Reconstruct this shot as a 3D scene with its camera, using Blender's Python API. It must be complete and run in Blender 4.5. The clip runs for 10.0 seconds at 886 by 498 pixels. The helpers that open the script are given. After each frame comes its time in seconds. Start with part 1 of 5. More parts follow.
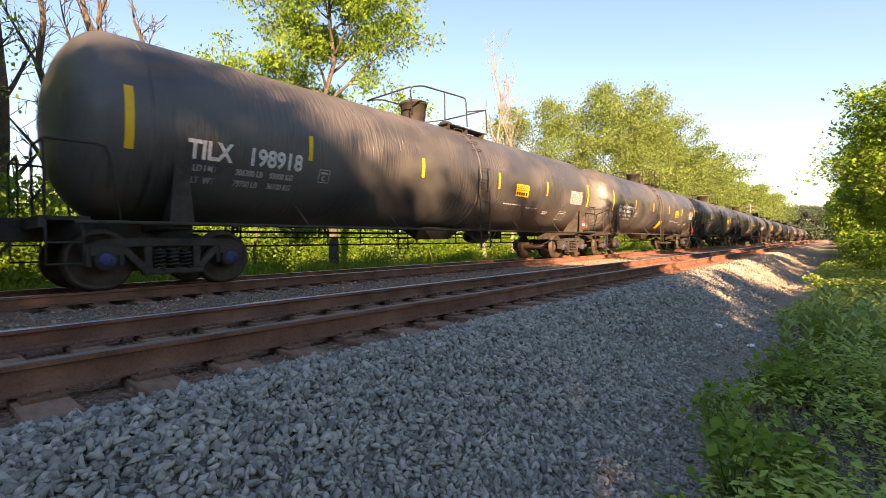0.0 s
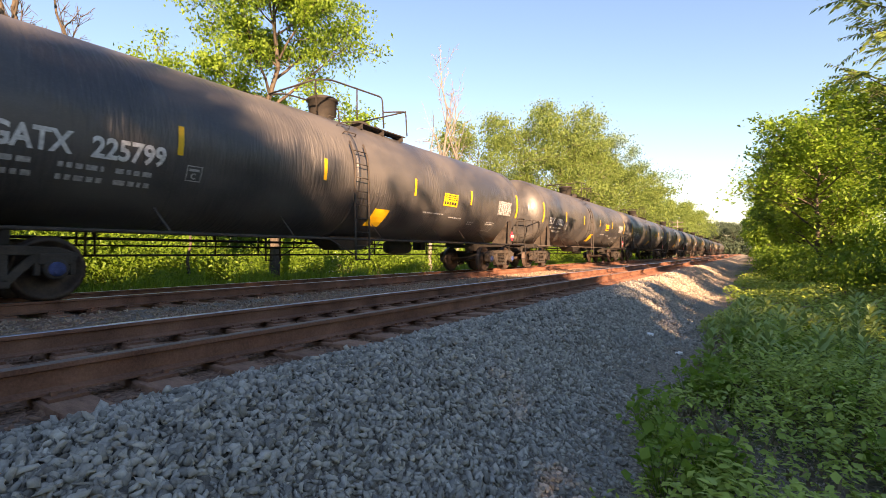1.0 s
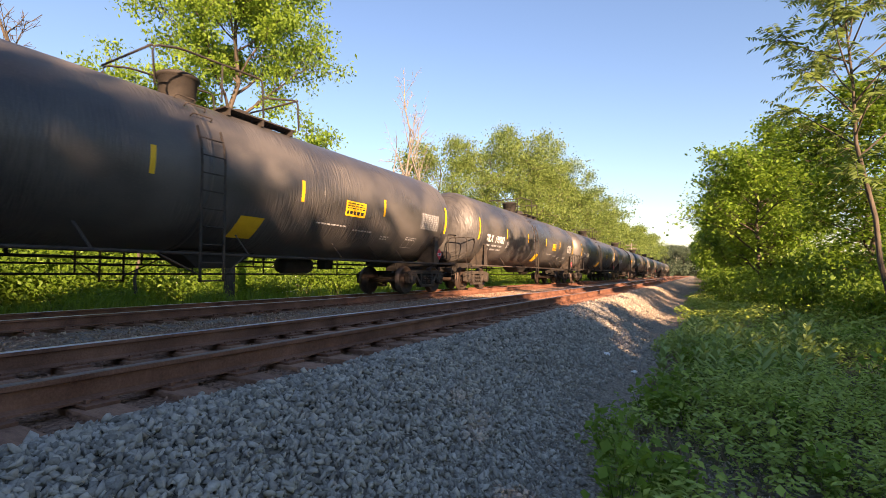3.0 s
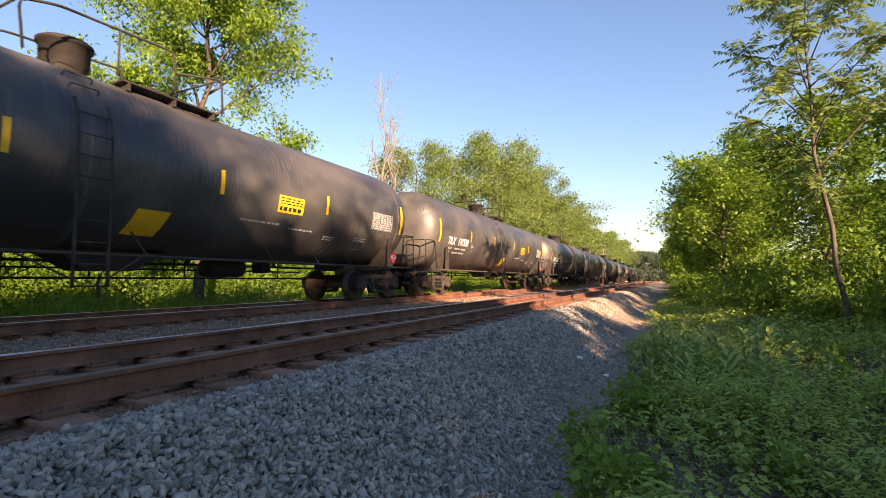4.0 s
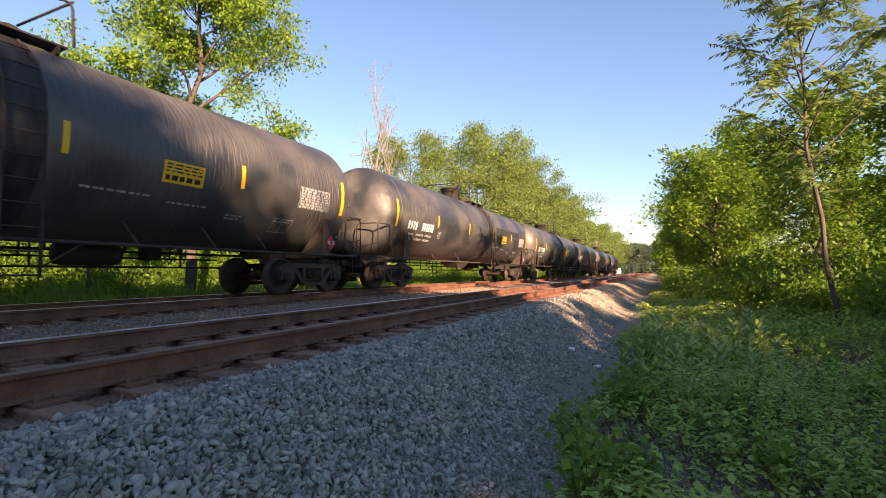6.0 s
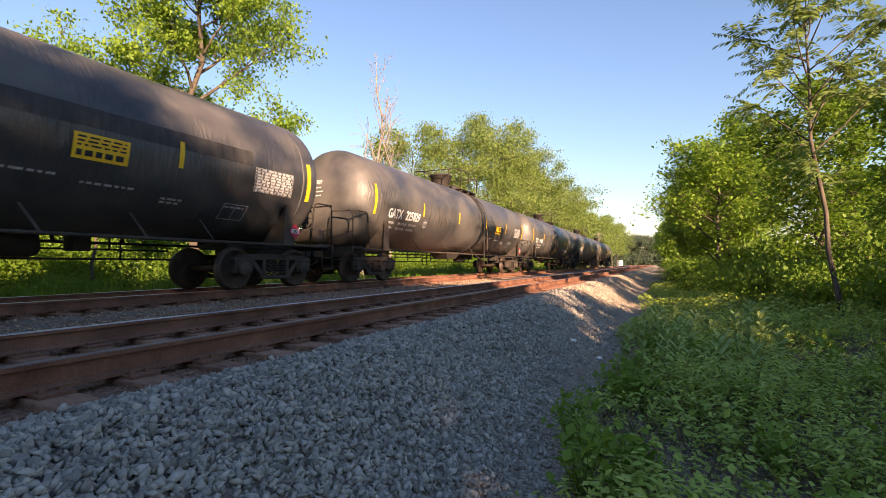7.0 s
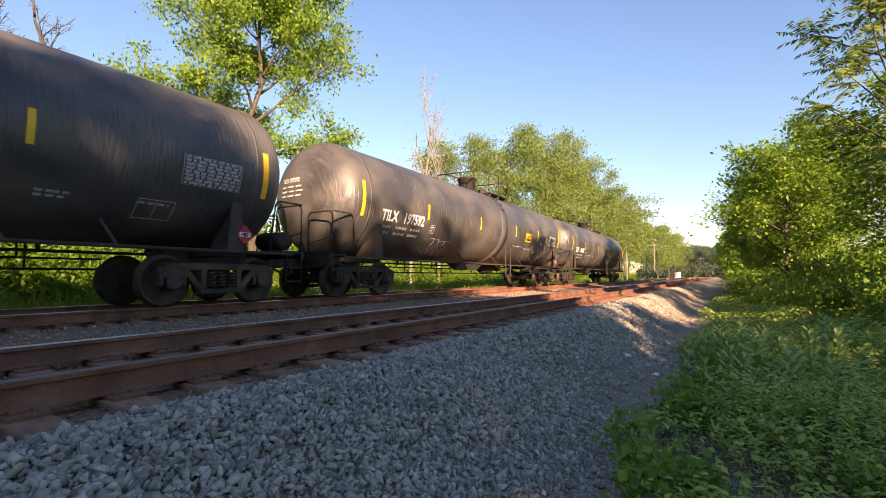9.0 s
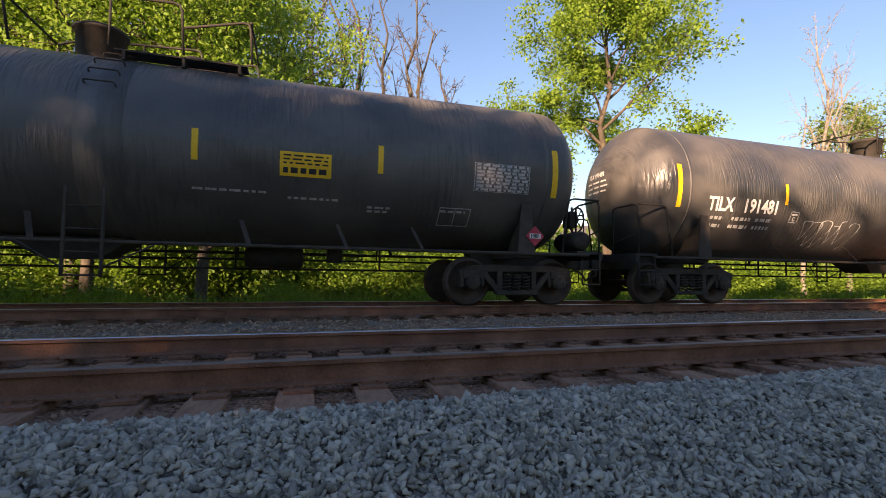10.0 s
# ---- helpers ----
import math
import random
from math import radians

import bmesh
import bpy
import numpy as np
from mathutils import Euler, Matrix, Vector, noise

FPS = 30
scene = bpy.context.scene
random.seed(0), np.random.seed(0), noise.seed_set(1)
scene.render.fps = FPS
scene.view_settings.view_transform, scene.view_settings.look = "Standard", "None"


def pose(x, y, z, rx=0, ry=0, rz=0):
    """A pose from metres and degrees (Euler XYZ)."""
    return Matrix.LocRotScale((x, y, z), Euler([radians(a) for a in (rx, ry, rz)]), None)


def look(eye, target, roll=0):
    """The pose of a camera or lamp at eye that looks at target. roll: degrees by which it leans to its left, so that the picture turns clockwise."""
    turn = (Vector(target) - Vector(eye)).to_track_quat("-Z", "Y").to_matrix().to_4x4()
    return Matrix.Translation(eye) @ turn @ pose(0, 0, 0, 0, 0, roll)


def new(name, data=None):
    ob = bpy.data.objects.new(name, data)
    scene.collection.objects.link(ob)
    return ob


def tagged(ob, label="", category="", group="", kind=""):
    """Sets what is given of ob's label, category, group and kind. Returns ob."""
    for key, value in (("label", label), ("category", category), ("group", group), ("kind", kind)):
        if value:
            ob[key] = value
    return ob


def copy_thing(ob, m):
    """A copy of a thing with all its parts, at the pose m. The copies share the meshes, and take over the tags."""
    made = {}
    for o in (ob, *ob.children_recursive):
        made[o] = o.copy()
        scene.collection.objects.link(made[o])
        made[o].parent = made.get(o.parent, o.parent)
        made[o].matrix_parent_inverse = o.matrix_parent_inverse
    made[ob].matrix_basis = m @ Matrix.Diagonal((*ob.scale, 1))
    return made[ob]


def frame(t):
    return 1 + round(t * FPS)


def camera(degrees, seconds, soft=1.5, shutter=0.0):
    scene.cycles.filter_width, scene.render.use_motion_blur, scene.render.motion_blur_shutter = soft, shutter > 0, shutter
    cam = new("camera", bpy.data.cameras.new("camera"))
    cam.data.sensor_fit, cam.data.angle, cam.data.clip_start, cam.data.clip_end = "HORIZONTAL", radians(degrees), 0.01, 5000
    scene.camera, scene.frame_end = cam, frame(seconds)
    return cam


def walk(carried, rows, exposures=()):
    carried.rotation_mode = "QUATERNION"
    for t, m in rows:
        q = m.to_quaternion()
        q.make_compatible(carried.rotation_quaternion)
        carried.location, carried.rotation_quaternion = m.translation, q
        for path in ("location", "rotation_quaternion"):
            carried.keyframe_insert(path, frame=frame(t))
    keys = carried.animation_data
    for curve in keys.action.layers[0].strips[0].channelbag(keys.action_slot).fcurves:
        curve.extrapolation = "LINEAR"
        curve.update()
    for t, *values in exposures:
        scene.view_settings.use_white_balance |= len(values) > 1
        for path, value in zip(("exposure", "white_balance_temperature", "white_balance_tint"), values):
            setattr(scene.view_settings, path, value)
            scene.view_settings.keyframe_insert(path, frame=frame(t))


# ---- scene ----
import itertools

# Rail top is z = 0, the tracks run along y, the train comes towards -y.
EYE = 0.58
X_NEAR, X_FAR = -4.08, -9.25          # centres of the two tracks
GAUGE = 1.49                          # between rail centres
PITCH, SPEED, START = 19.35, 20.75, 10.53   # cars: spacing, metres a second, first centre at the start
PATH = [(0.0, 39.926, -0.406, 1.093), (0.5, 35.864, 0.105, 0.772), (1.0, 33.256, 0.872, 0.626), (1.5, 31.919, 1.783, 0.532),
        (2.0, 30.864, 2.447, 0.429), (2.5, 29.888, 2.943, 0.365), (4.0, 25.528, 3.888, 0.227), (4.5, 24.421, 3.768, 0.151),
        (5.0, 23.987, 3.443, 0.121), (5.5, 24.375, 3.193, 0.004), (7.0, 24.976, 1.784, -0.082), (7.5, 24.569, 1.516, -0.073),
        (8.0, 24.846, 1.488, -0.062), (8.5, 26.698, 2.152, -0.145), (9.0, 30.878, 3.184, -0.206), (9.5, 43.889, 3.948, -0.469),
        (10.0, 72.532, 3.205, -0.698)]
cam = camera(87.17, 10.0, soft=0.5, shutter=0.04)
walk(cam, [(t, pose(0, 0, EYE, 90 + p, r, y)) for t, y, p, r in PATH], exposures=[(t, e, k, 31) for t, e, k in ((0.0, 2.25, 8750), (1.0, 2.15, 8450), (2.5, 1.96, 8100), (4.5, 1.83, 7700), (9.0, 1.88, 7850), (9.5, 1.84, 7850), (10.0, 1.82, 8000))])

# ---- light ----
SUN_EL, SUN_AZ = radians(18), radians(134)     # azimuth clockwise from +y
world = bpy.data.worlds.new("world")
scene.world = world
world.use_nodes = True
wn = world.node_tree.nodes
sky = wn.new("ShaderNodeTexSky")
sky.sky_type = "NISHITA"
sky.sun_disc = False
sky.sun_elevation, sky.sun_rotation = SUN_EL, SUN_AZ
sky.air_density, sky.dust_density, sky.ozone_density = 1.5, 0.0, 6.0
wn["Background"].inputs["Strength"].default_value = 0.073
world.node_tree.links.new(sky.outputs[0], wn["Background"].inputs[0])
sun_to = Vector((math.sin(SUN_AZ) * math.cos(SUN_EL), math.cos(SUN_AZ) * math.cos(SUN_EL), math.sin(SUN_EL)))
lamp = bpy.data.lights.new("sun", "SUN")
lamp.energy, lamp.angle, lamp.color = 5.0, radians(0.6), (1.0, 0.80, 0.55)
sun = new("sun", lamp)
sun.matrix_world = look(sun_to * 80, (0, 0, 0))


# ---- materials ----
def material(name, low, high, rough=0.7, metal=0.0, scale=6.0, bump=0.2, bump_scale=40.0, spec=0.3, per=0.0, island=0.0, stretch=(1, 1, 1), translucent=0.0):
    """Two-scale noise between two colours, bump, and a change from object to object or island to island."""
    m = bpy.data.materials.new(name)
    m.use_nodes = True
    nt = m.node_tree
    n, l = nt.nodes, nt.links
    b = n["Principled BSDF"]
    co = n.new("ShaderNodeTexCoord")
    mp = n.new("ShaderNodeMapping")
    mp.inputs["Scale"].default_value = stretch
    l.new(co.outputs["Object"], mp.inputs[0])
    big = n.new("ShaderNodeTexNoise")
    big.inputs["Scale"].default_value, big.inputs["Detail"].default_value = scale, 6
    fine = n.new("ShaderNodeTexNoise")
    fine.inputs["Scale"].default_value, fine.inputs["Detail"].default_value = bump_scale, 4
    l.new(mp.outputs[0], big.inputs[0]), l.new(mp.outputs[0], fine.inputs[0])
    add = n.new("ShaderNodeMath")
    add.operation = "MULTIPLY_ADD"
    add.inputs[1].default_value = 0.45
    l.new(fine.outputs[0], add.inputs[0])
    l.new(big.outputs[0], add.inputs[2])
    last = add.outputs[0]
    for amount, kind, out in ((per, "ShaderNodeObjectInfo", "Random"), (island, "ShaderNodeNewGeometry", "Random Per Island")):
        if amount:
            info = n.new(kind)
            more = n.new("ShaderNodeMath")
            more.operation = "MULTIPLY_ADD"
            more.inputs[1].default_value = amount
            l.new(info.outputs[out], more.inputs[0]), l.new(last, more.inputs[2])
            last = more.outputs[0]
    ramp = n.new("ShaderNodeMapRange")
    ramp.inputs[1].default_value, ramp.inputs[2].default_value = 0.5 + 0.0 * per, 0.95 + per + island
    l.new(last, ramp.inputs[0])
    mix = n.new("ShaderNodeMix")
    mix.data_type = "RGBA"
    mix.inputs[6].default_value, mix.inputs[7].default_value = (*low, 1), (*high, 1)
    l.new(ramp.outputs[0], mix.inputs[0])
    l.new(mix.outputs[2], b.inputs["Base Color"])
    b.inputs["Roughness"].default_value, b.inputs["Metallic"].default_value = rough, metal
    b.inputs["Specular IOR Level"].default_value = spec
    if bump:
        bp = n.new("ShaderNodeBump")
        bp.inputs["Strength"].default_value, bp.inputs["Distance"].default_value = bump, 0.02
        l.new(fine.outputs[0], bp.inputs["Height"])
        l.new(bp.outputs[0], b.inputs["Normal"])
    if translucent:
        tr = n.new("ShaderNodeBsdfTranslucent")
        ms = n.new("ShaderNodeMixShader")
        ms.inputs[0].default_value = translucent
        l.new(mix.outputs[2], tr.inputs[0])
        l.new(b.outputs[0], ms.inputs[1]), l.new(tr.outputs[0], ms.inputs[2])
        l.new(ms.outputs[0], n["Material Output"].inputs[0])
    return m


RUST = material("rusty_rail", (0.10, 0.042, 0.026), (0.25, 0.116, 0.073), 0.85, 0.0, 3, 0.3, 60)
DULL = material("dull_rail_head", (0.14, 0.10, 0.085), (0.25, 0.19, 0.16), 0.5, 0.4, 2, 0.05, 50, stretch=(1, 0.05, 1))
SHINE = material("worn_steel", (0.45, 0.45, 0.47), (0.7, 0.7, 0.72), 0.3, 1.0, 2, 0.05, 50, stretch=(1, 0.05, 1))
TIE = material("rusty_tie", (0.135, 0.065, 0.043), (0.38, 0.20, 0.132), 0.95, 0, 5, 0.6, 30, per=0.3, stretch=(1, 4, 1))
STONE = material("ballast_stone", (0.10, 0.09, 0.075), (0.51, 0.465, 0.39), 0.8, 0, 9, 0.15, 90, island=0.65)
DIRT = material("rusty_dirt_clods", (0.13, 0.065, 0.042), (0.38, 0.21, 0.14), 0.95, 0, 9, 0.3, 60, island=0.5)
GRAVEL = material("trodden_gravel", (0.21, 0.17, 0.13), (0.54, 0.455, 0.36), 0.95, 0, 9, 0.3, 60, island=0.7)
STONE_BROWN = material("brown_ballast", (0.13, 0.085, 0.058), (0.48, 0.335, 0.235), 0.95, 0, 9, 0.3, 60, island=0.7)


def tank_paint():
    """Black paint under road dust: soft patches, streaks that run down round the shell, faint ripples of the jacket."""
    m = bpy.data.materials.new("dusty_black_paint")
    m.use_nodes = True
    n, l = m.node_tree.nodes, m.node_tree.links
    b = n["Principled BSDF"]
    co = n.new("ShaderNodeTexCoord")
    info = n.new("ShaderNodeObjectInfo")
    off = n.new("ShaderNodeVectorMath")
    off.operation = "MULTIPLY_ADD"
    off.inputs[1].default_value = (37.0, 53.0, 11.0)
    l.new(info.outputs["Random"], off.inputs[0])
    l.new(co.outputs["Object"], off.inputs[2])

    def tex(scale, stretch, detail, bend=0.0):
        mp = n.new("ShaderNodeMapping")
        mp.inputs["Scale"].default_value = stretch
        l.new(off.outputs[0], mp.inputs[0])
        t = n.new("ShaderNodeTexNoise")
        t.inputs["Scale"].default_value, t.inputs["Detail"].default_value, t.inputs["Distortion"].default_value = scale, detail, bend
        l.new(mp.outputs[0], t.inputs[0])
        return t.outputs[0]

    def rng(v, a, c, lo=0.0, hi=1.0):
        r = n.new("ShaderNodeMapRange")
        for k, q in enumerate((a, c, lo, hi)):
            r.inputs[k + 1].default_value = q
        l.new(v, r.inputs[0])
        return r.outputs[0]

    def mix(fac, a, c):
        k = n.new("ShaderNodeMix")
        k.data_type = "RGBA"
        l.new(fac, k.inputs[0])
        for i, v in ((6, a), (7, c)):
            if isinstance(v, tuple):
                k.inputs[i].default_value = (*v, 1)
            else:
                l.new(v, k.inputs[i])
        return k.outputs[2]

    patch, streak, ripple, dust = tex(0.8, (1, 0.7, 1), 4), tex(1.0, (2.0, 19, 2.0), 4, 0.5), tex(1.0, (2.2, 15, 2.2), 2, 0.6), tex(40, (1, 1, 1), 3)
    zone = rng(tex(0.55, (1, 0.8, 1.2), 2), 0.42, 0.58)

    def times(a, c):
        k = n.new("ShaderNodeMath")
        k.operation = "MULTIPLY"
        l.new(a, k.inputs[0]), l.new(c, k.inputs[1])
        return k.outputs[0]

    tone = mix(rng(info.outputs["Random"], 0, 1), (0.024, 0.026, 0.031), (0.045, 0.044, 0.044))
    dusty = mix(rng(patch, 0.38, 0.62), tone, (0.092, 0.086, 0.080))
    run = mix(times(rng(streak, 0.52, 0.68, 0.0, 0.55), zone), dusty, (0.028, 0.028, 0.030))
    run2 = mix(times(rng(streak, 0.28, 0.42, 0.25, 0.0), zone), run, (0.15, 0.14, 0.13))
    l.new(mix(rng(dust, 0.5, 0.8, 0.0, 0.25), run2, (0.15, 0.135, 0.12)), b.inputs["Base Color"])
    l.new(rng(patch, 0.3, 0.7, 0.34, 0.58), b.inputs["Roughness"])
    b.inputs["Specular IOR Level"].default_value = 0.5
    bp = n.new("ShaderNodeBump")
    bp.inputs["Strength"].default_value, bp.inputs["Distance"].default_value = 1.0, 0.04
    l.new(times(ripple, zone), bp.inputs["Height"])
    l.new(bp.outputs[0], b.inputs["Normal"])
    return m


BLACK = tank_paint()
DARK = material("grimy_dark_steel", (0.014, 0.013, 0.012), (0.05, 0.042, 0.036), 0.75, 0, 4, 0.2, 40, per=0.2)
SOOT = material("soot_black_paint", (0.016, 0.016, 0.017), (0.05, 0.047, 0.044), 0.6, 0, 2, 0.2, 30, stretch=(1, 4, 1))
GRIME = material("dusty_truck_iron", (0.02, 0.017, 0.015), (0.075, 0.06, 0.048), 0.85, 0, 5, 0.3, 40, per=0.2)
WHEEL = material("wheel_steel", (0.03, 0.022, 0.018), (0.09, 0.062, 0.048), 0.6, 0.3, 5, 0.1, 30)
YELLOW = material("yellow_reflector", (0.75, 0.40, 0.02), (0.85, 0.50, 0.03), 0.5, 0, 6, 0.0)
BLUE = material("blue_bearing_cap", (0.02, 0.032, 0.09), (0.05, 0.08, 0.21), 0.6, 0, 9, 0.0)
WHITE = material("white_stencil", (0.42, 0.42, 0.41), (0.72, 0.72, 0.70), 0.8, 0, 14, 0.0)
FADED = material("faded_stencil", (0.24, 0.24, 0.24), (0.52, 0.52, 0.51), 0.8, 0, 14, 0.0)
RED = material("red_placard", (0.42, 0.03, 0.05), (0.5, 0.05, 0.07), 0.6, 0, 9, 0.0)
INK = material("black_ink", (0.015, 0.015, 0.015), (0.03, 0.03, 0.03), 0.7, 0, 9, 0.0)
BARK = material("bark", (0.04, 0.033, 0.026), (0.12, 0.098, 0.075), 0.95, 0, 6, 0.8, 25, stretch=(1, 1, 0.3))
DEADWOOD = material("bleached_dead_wood", (0.13, 0.114, 0.094), (0.28, 0.25, 0.21), 0.9, 0, 5, 0.4, 25)
LEAF_A = material("bright_leaf", (0.10, 0.20, 0.024), (0.26, 0.40, 0.052), 0.55, 0, 0.6, 0, 5, 0.3, island=0.5, translucent=0.5)
# pale tone puts the far row's haze into the colour; the sapling shares it
LEAF_B = material("pale_haze_tinted_leaf", (0.105, 0.175, 0.04), (0.24, 0.325, 0.085), 0.6, 0, 0.4, 0, 5, 0.3, island=0.5, translucent=0.5)
LEAF_C = material("deep_leaf", (0.07, 0.155, 0.018), (0.20, 0.32, 0.035), 0.5, 0, 0.7, 0, 5, 0.35, island=0.5, translucent=0.5)
LEAF_D = material("ground_leaf", (0.18, 0.28, 0.042), (0.42, 0.51, 0.095), 0.55, 0, 1.2, 0, 6, 0.35, island=0.5, translucent=0.25)
LEAF_E = material("milky_leaf", (0.20, 0.29, 0.085), (0.34, 0.44, 0.14), 0.6, 0, 3, 0, 8, 0.3, island=0.3, translucent=0.2)
# blue cast of distant haze is mixed straight into this leaf colour
LEAF_F = material("blue_haze_painted_leaf", (0.045, 0.075, 0.05), (0.10, 0.14, 0.085), 0.7, 0, 0.4, 0, 5, 0.2, island=0.5, translucent=0.2)


def ground_material():
    """Ballast, trodden gravel and soil with grass, by the distance from the tracks."""
    m = bpy.data.materials.new("ground_mix")
    m.use_nodes = True
    n, l = m.node_tree.nodes, m.node_tree.links
    b = n["Principled BSDF"]
    b.inputs["Roughness"].default_value = 0.95
    b.inputs["Specular IOR Level"].default_value = 0.15
    co = n.new("ShaderNodeTexCoord")
    sep = n.new("ShaderNodeSeparateXYZ")
    l.new(co.outputs["Object"], sep.inputs[0])

    def tex(scale, detail=5):
        t = n.new("ShaderNodeTexNoise")
        t.inputs["Scale"].default_value, t.inputs["Detail"].default_value = scale, detail
        l.new(co.outputs["Object"], t.inputs[0])
        return t.outputs[0]

    def calc(op, a, c, d=None):
        k = n.new("ShaderNodeMath")
        k.operation = op
        for i, v in enumerate((a, c, d)):
            if v is None:
                continue
            if isinstance(v, (int, float)):
                k.inputs[i].default_value = v
            else:
                l.new(v, k.inputs[i])
        return k.outputs[0]

    def rng(v, a, c):
        r = n.new("ShaderNodeMapRange")
        r.inputs[1].default_value, r.inputs[2].default_value = a, c
        l.new(v, r.inputs[0])
        return r.outputs[0]

    def mix(fac, a, c):
        k = n.new("ShaderNodeMix")
        k.data_type = "RGBA"
        l.new(fac, k.inputs[0])
        for i, v in ((6, a), (7, c)):
            if isinstance(v, tuple):
                k.inputs[i].default_value = (*v, 1)
            else:
                l.new(v, k.inputs[i])
        return k.outputs[2]

    vor = n.new("ShaderNodeTexVoronoi")
    vor.inputs["Scale"].default_value = 24
    l.new(co.outputs["Object"], vor.inputs[0])
    fine, mid, wide = tex(30), tex(2.2), tex(0.35)
    # bed darker than the loose stones: shade of the gaps put into colour
    stones = mix(rng(vor.outputs["Color"], 0.2, 0.9), (0.05, 0.045, 0.038), (0.24, 0.215, 0.18))
    brown = mix(rng(fine, 0.35, 0.7), (0.13, 0.066, 0.043), (0.36, 0.2, 0.135))
    soil = mix(rng(fine, 0.3, 0.7), (0.13, 0.10, 0.075), (0.29, 0.235, 0.18))
    grass = mix(rng(mid, 0.35, 0.65), (0.075, 0.072, 0.035), (0.15, 0.16, 0.06))
    x = calc("ADD", sep.outputs[0], calc("MULTIPLY_ADD", mid, 0.9, -0.45))
    far_tan = calc("MAXIMUM", rng(x, -2.2, -0.9), rng(calc("MULTIPLY_ADD", mid, 3.0, sep.outputs[1]), 12.0, 16.0))
    gravel = mix(far_tan, stones, mix(rng(fine, 0.35, 0.7), (0.16, 0.13, 0.10), (0.42, 0.35, 0.275)))
    near = mix(rng(x, -3.1, -2.7), brown, gravel)
    mixed = mix(rng(mid, 0.4, 0.62), brown, mix(rng(fine, 0.35, 0.7), (0.12, 0.10, 0.085), (0.33, 0.29, 0.25)))
    bed = mix(rng(x, -5.7, -5.4), mixed, near)
    verge = mix(rng(wide, 0.42, 0.6), soil, grass)
    right = mix(rng(x, -0.8, -0.1), bed, verge)
    full = mix(rng(x, -12.6, -11.6), grass, right)
    l.new(full, b.inputs["Base Color"])
    bp = n.new("ShaderNodeBump")
    bp.inputs["Strength"].default_value, bp.inputs["Distance"].default_value = 0.9, 0.03
    l.new(calc("ADD", vor.outputs["Distance"], fine), bp.inputs["Height"])
    l.new(bp.outputs[0], b.inputs["Normal"])
    return m


GROUND = ground_material()


# ---- helpers for shapes ----
def part(name, bm, mat, parent, label=""):
    me = bpy.data.meshes.new(name)
    bm.to_mesh(me)
    bm.free()
    for k in (mat if isinstance(mat, (list, tuple)) else [mat]):
        me.materials.append(k)
    ob = new(name, me)
    ob.parent = parent
    return tagged(ob, label)


def thing(name, m=None):
    ob = new(name)
    ob.empty_display_size = 0.2
    if m is not None:
        ob.matrix_basis = m
    return ob


def box(bm, c, s, rot=None, mi=0, bevel=0.0):
    m = Matrix.Translation(c) @ (rot.to_4x4() if rot else Matrix.Identity(4)) @ Matrix.Diagonal((*s, 1))
    r = bmesh.ops.create_cube(bm, size=1, matrix=m)
    fs = {f for v in r["verts"] for f in v.link_faces}
    if bevel:
        es = list({e for f in fs for e in f.edges})
        out = bmesh.ops.bevel(bm, geom=es, offset=bevel, segments=2, affect="EDGES", profile=0.6)
        fs |= set(out["faces"])
    for f in fs:
        if f.is_valid:
            f.material_index = mi


def rod(bm, a, b, r, n=8, mi=0, r2=None, smooth=True):
    a, b = Vector(a), Vector(b)
    d = b - a
    q = d.to_track_quat("Z", "Y").to_matrix().to_4x4()
    m = Matrix.Translation((a + b) / 2) @ q
    out = bmesh.ops.create_cone(bm, cap_ends=True, segments=n, radius1=r, radius2=r if r2 is None else r2, depth=d.length, matrix=m)
    for f in {f for v in out["verts"] for f in v.link_faces}:
        f.material_index, f.smooth = mi, smooth and len(f.verts) == 4


def bent(bm, pts, r, n=8, mi=0):
    """A tube along points."""
    pts = [Vector(p) for p in pts]
    rings = []
    for i, p in enumerate(pts):
        d = (pts[min(i + 1, len(pts) - 1)] - pts[max(i - 1, 0)]).normalized()
        q = d.to_track_quat("Z", "Y").to_matrix()
        rings.append([bm.verts.new(p + q @ Vector((math.cos(k * math.tau / n) * r, math.sin(k * math.tau / n) * r, 0))) for k in range(n)])
    for u, w in zip(rings, rings[1:]):
        for k in range(n):
            f = bm.faces.new((u[k], u[(k + 1) % n], w[(k + 1) % n], w[k]))
            f.material_index, f.smooth = mi, True
    bm.faces.new(rings[0][::-1]).material_index = mi
    bm.faces.new(rings[-1]).material_index = mi


def lathe(bm, prof, n=32, axis="y", at=(0, 0, 0), mi=0, smooth=True):
    """Turns (along, radius) pairs round an axis; ends with radius 0 close."""
    rings = []
    for a, r in prof:
        ring = []
        for k in range(n if r > 1e-6 else 1):
            c, s = math.cos(k * math.tau / n) * r, math.sin(k * math.tau / n) * r
            p = {"y": (c, a, s), "x": (a, c, s), "z": (c, s, a)}[axis]
            ring.append(bm.verts.new(Vector(at) + Vector(p)))
        rings.append(ring)
    for u, w in zip(rings, rings[1:]):
        for k in range(n):
            k2 = (k + 1) % n
            vs = [u[0] if len(u) == 1 else u[k]]
            if len(u) > 1:
                vs.append(u[k2])
            vs.append(w[0] if len(w) == 1 else w[k2])
            if len(w) > 1:
                vs.append(w[k])
            f = bm.faces.new(vs)
            f.material_index, f.smooth = mi, smooth
    bmesh.ops.recalc_face_normals(bm, faces=bm.faces[:])


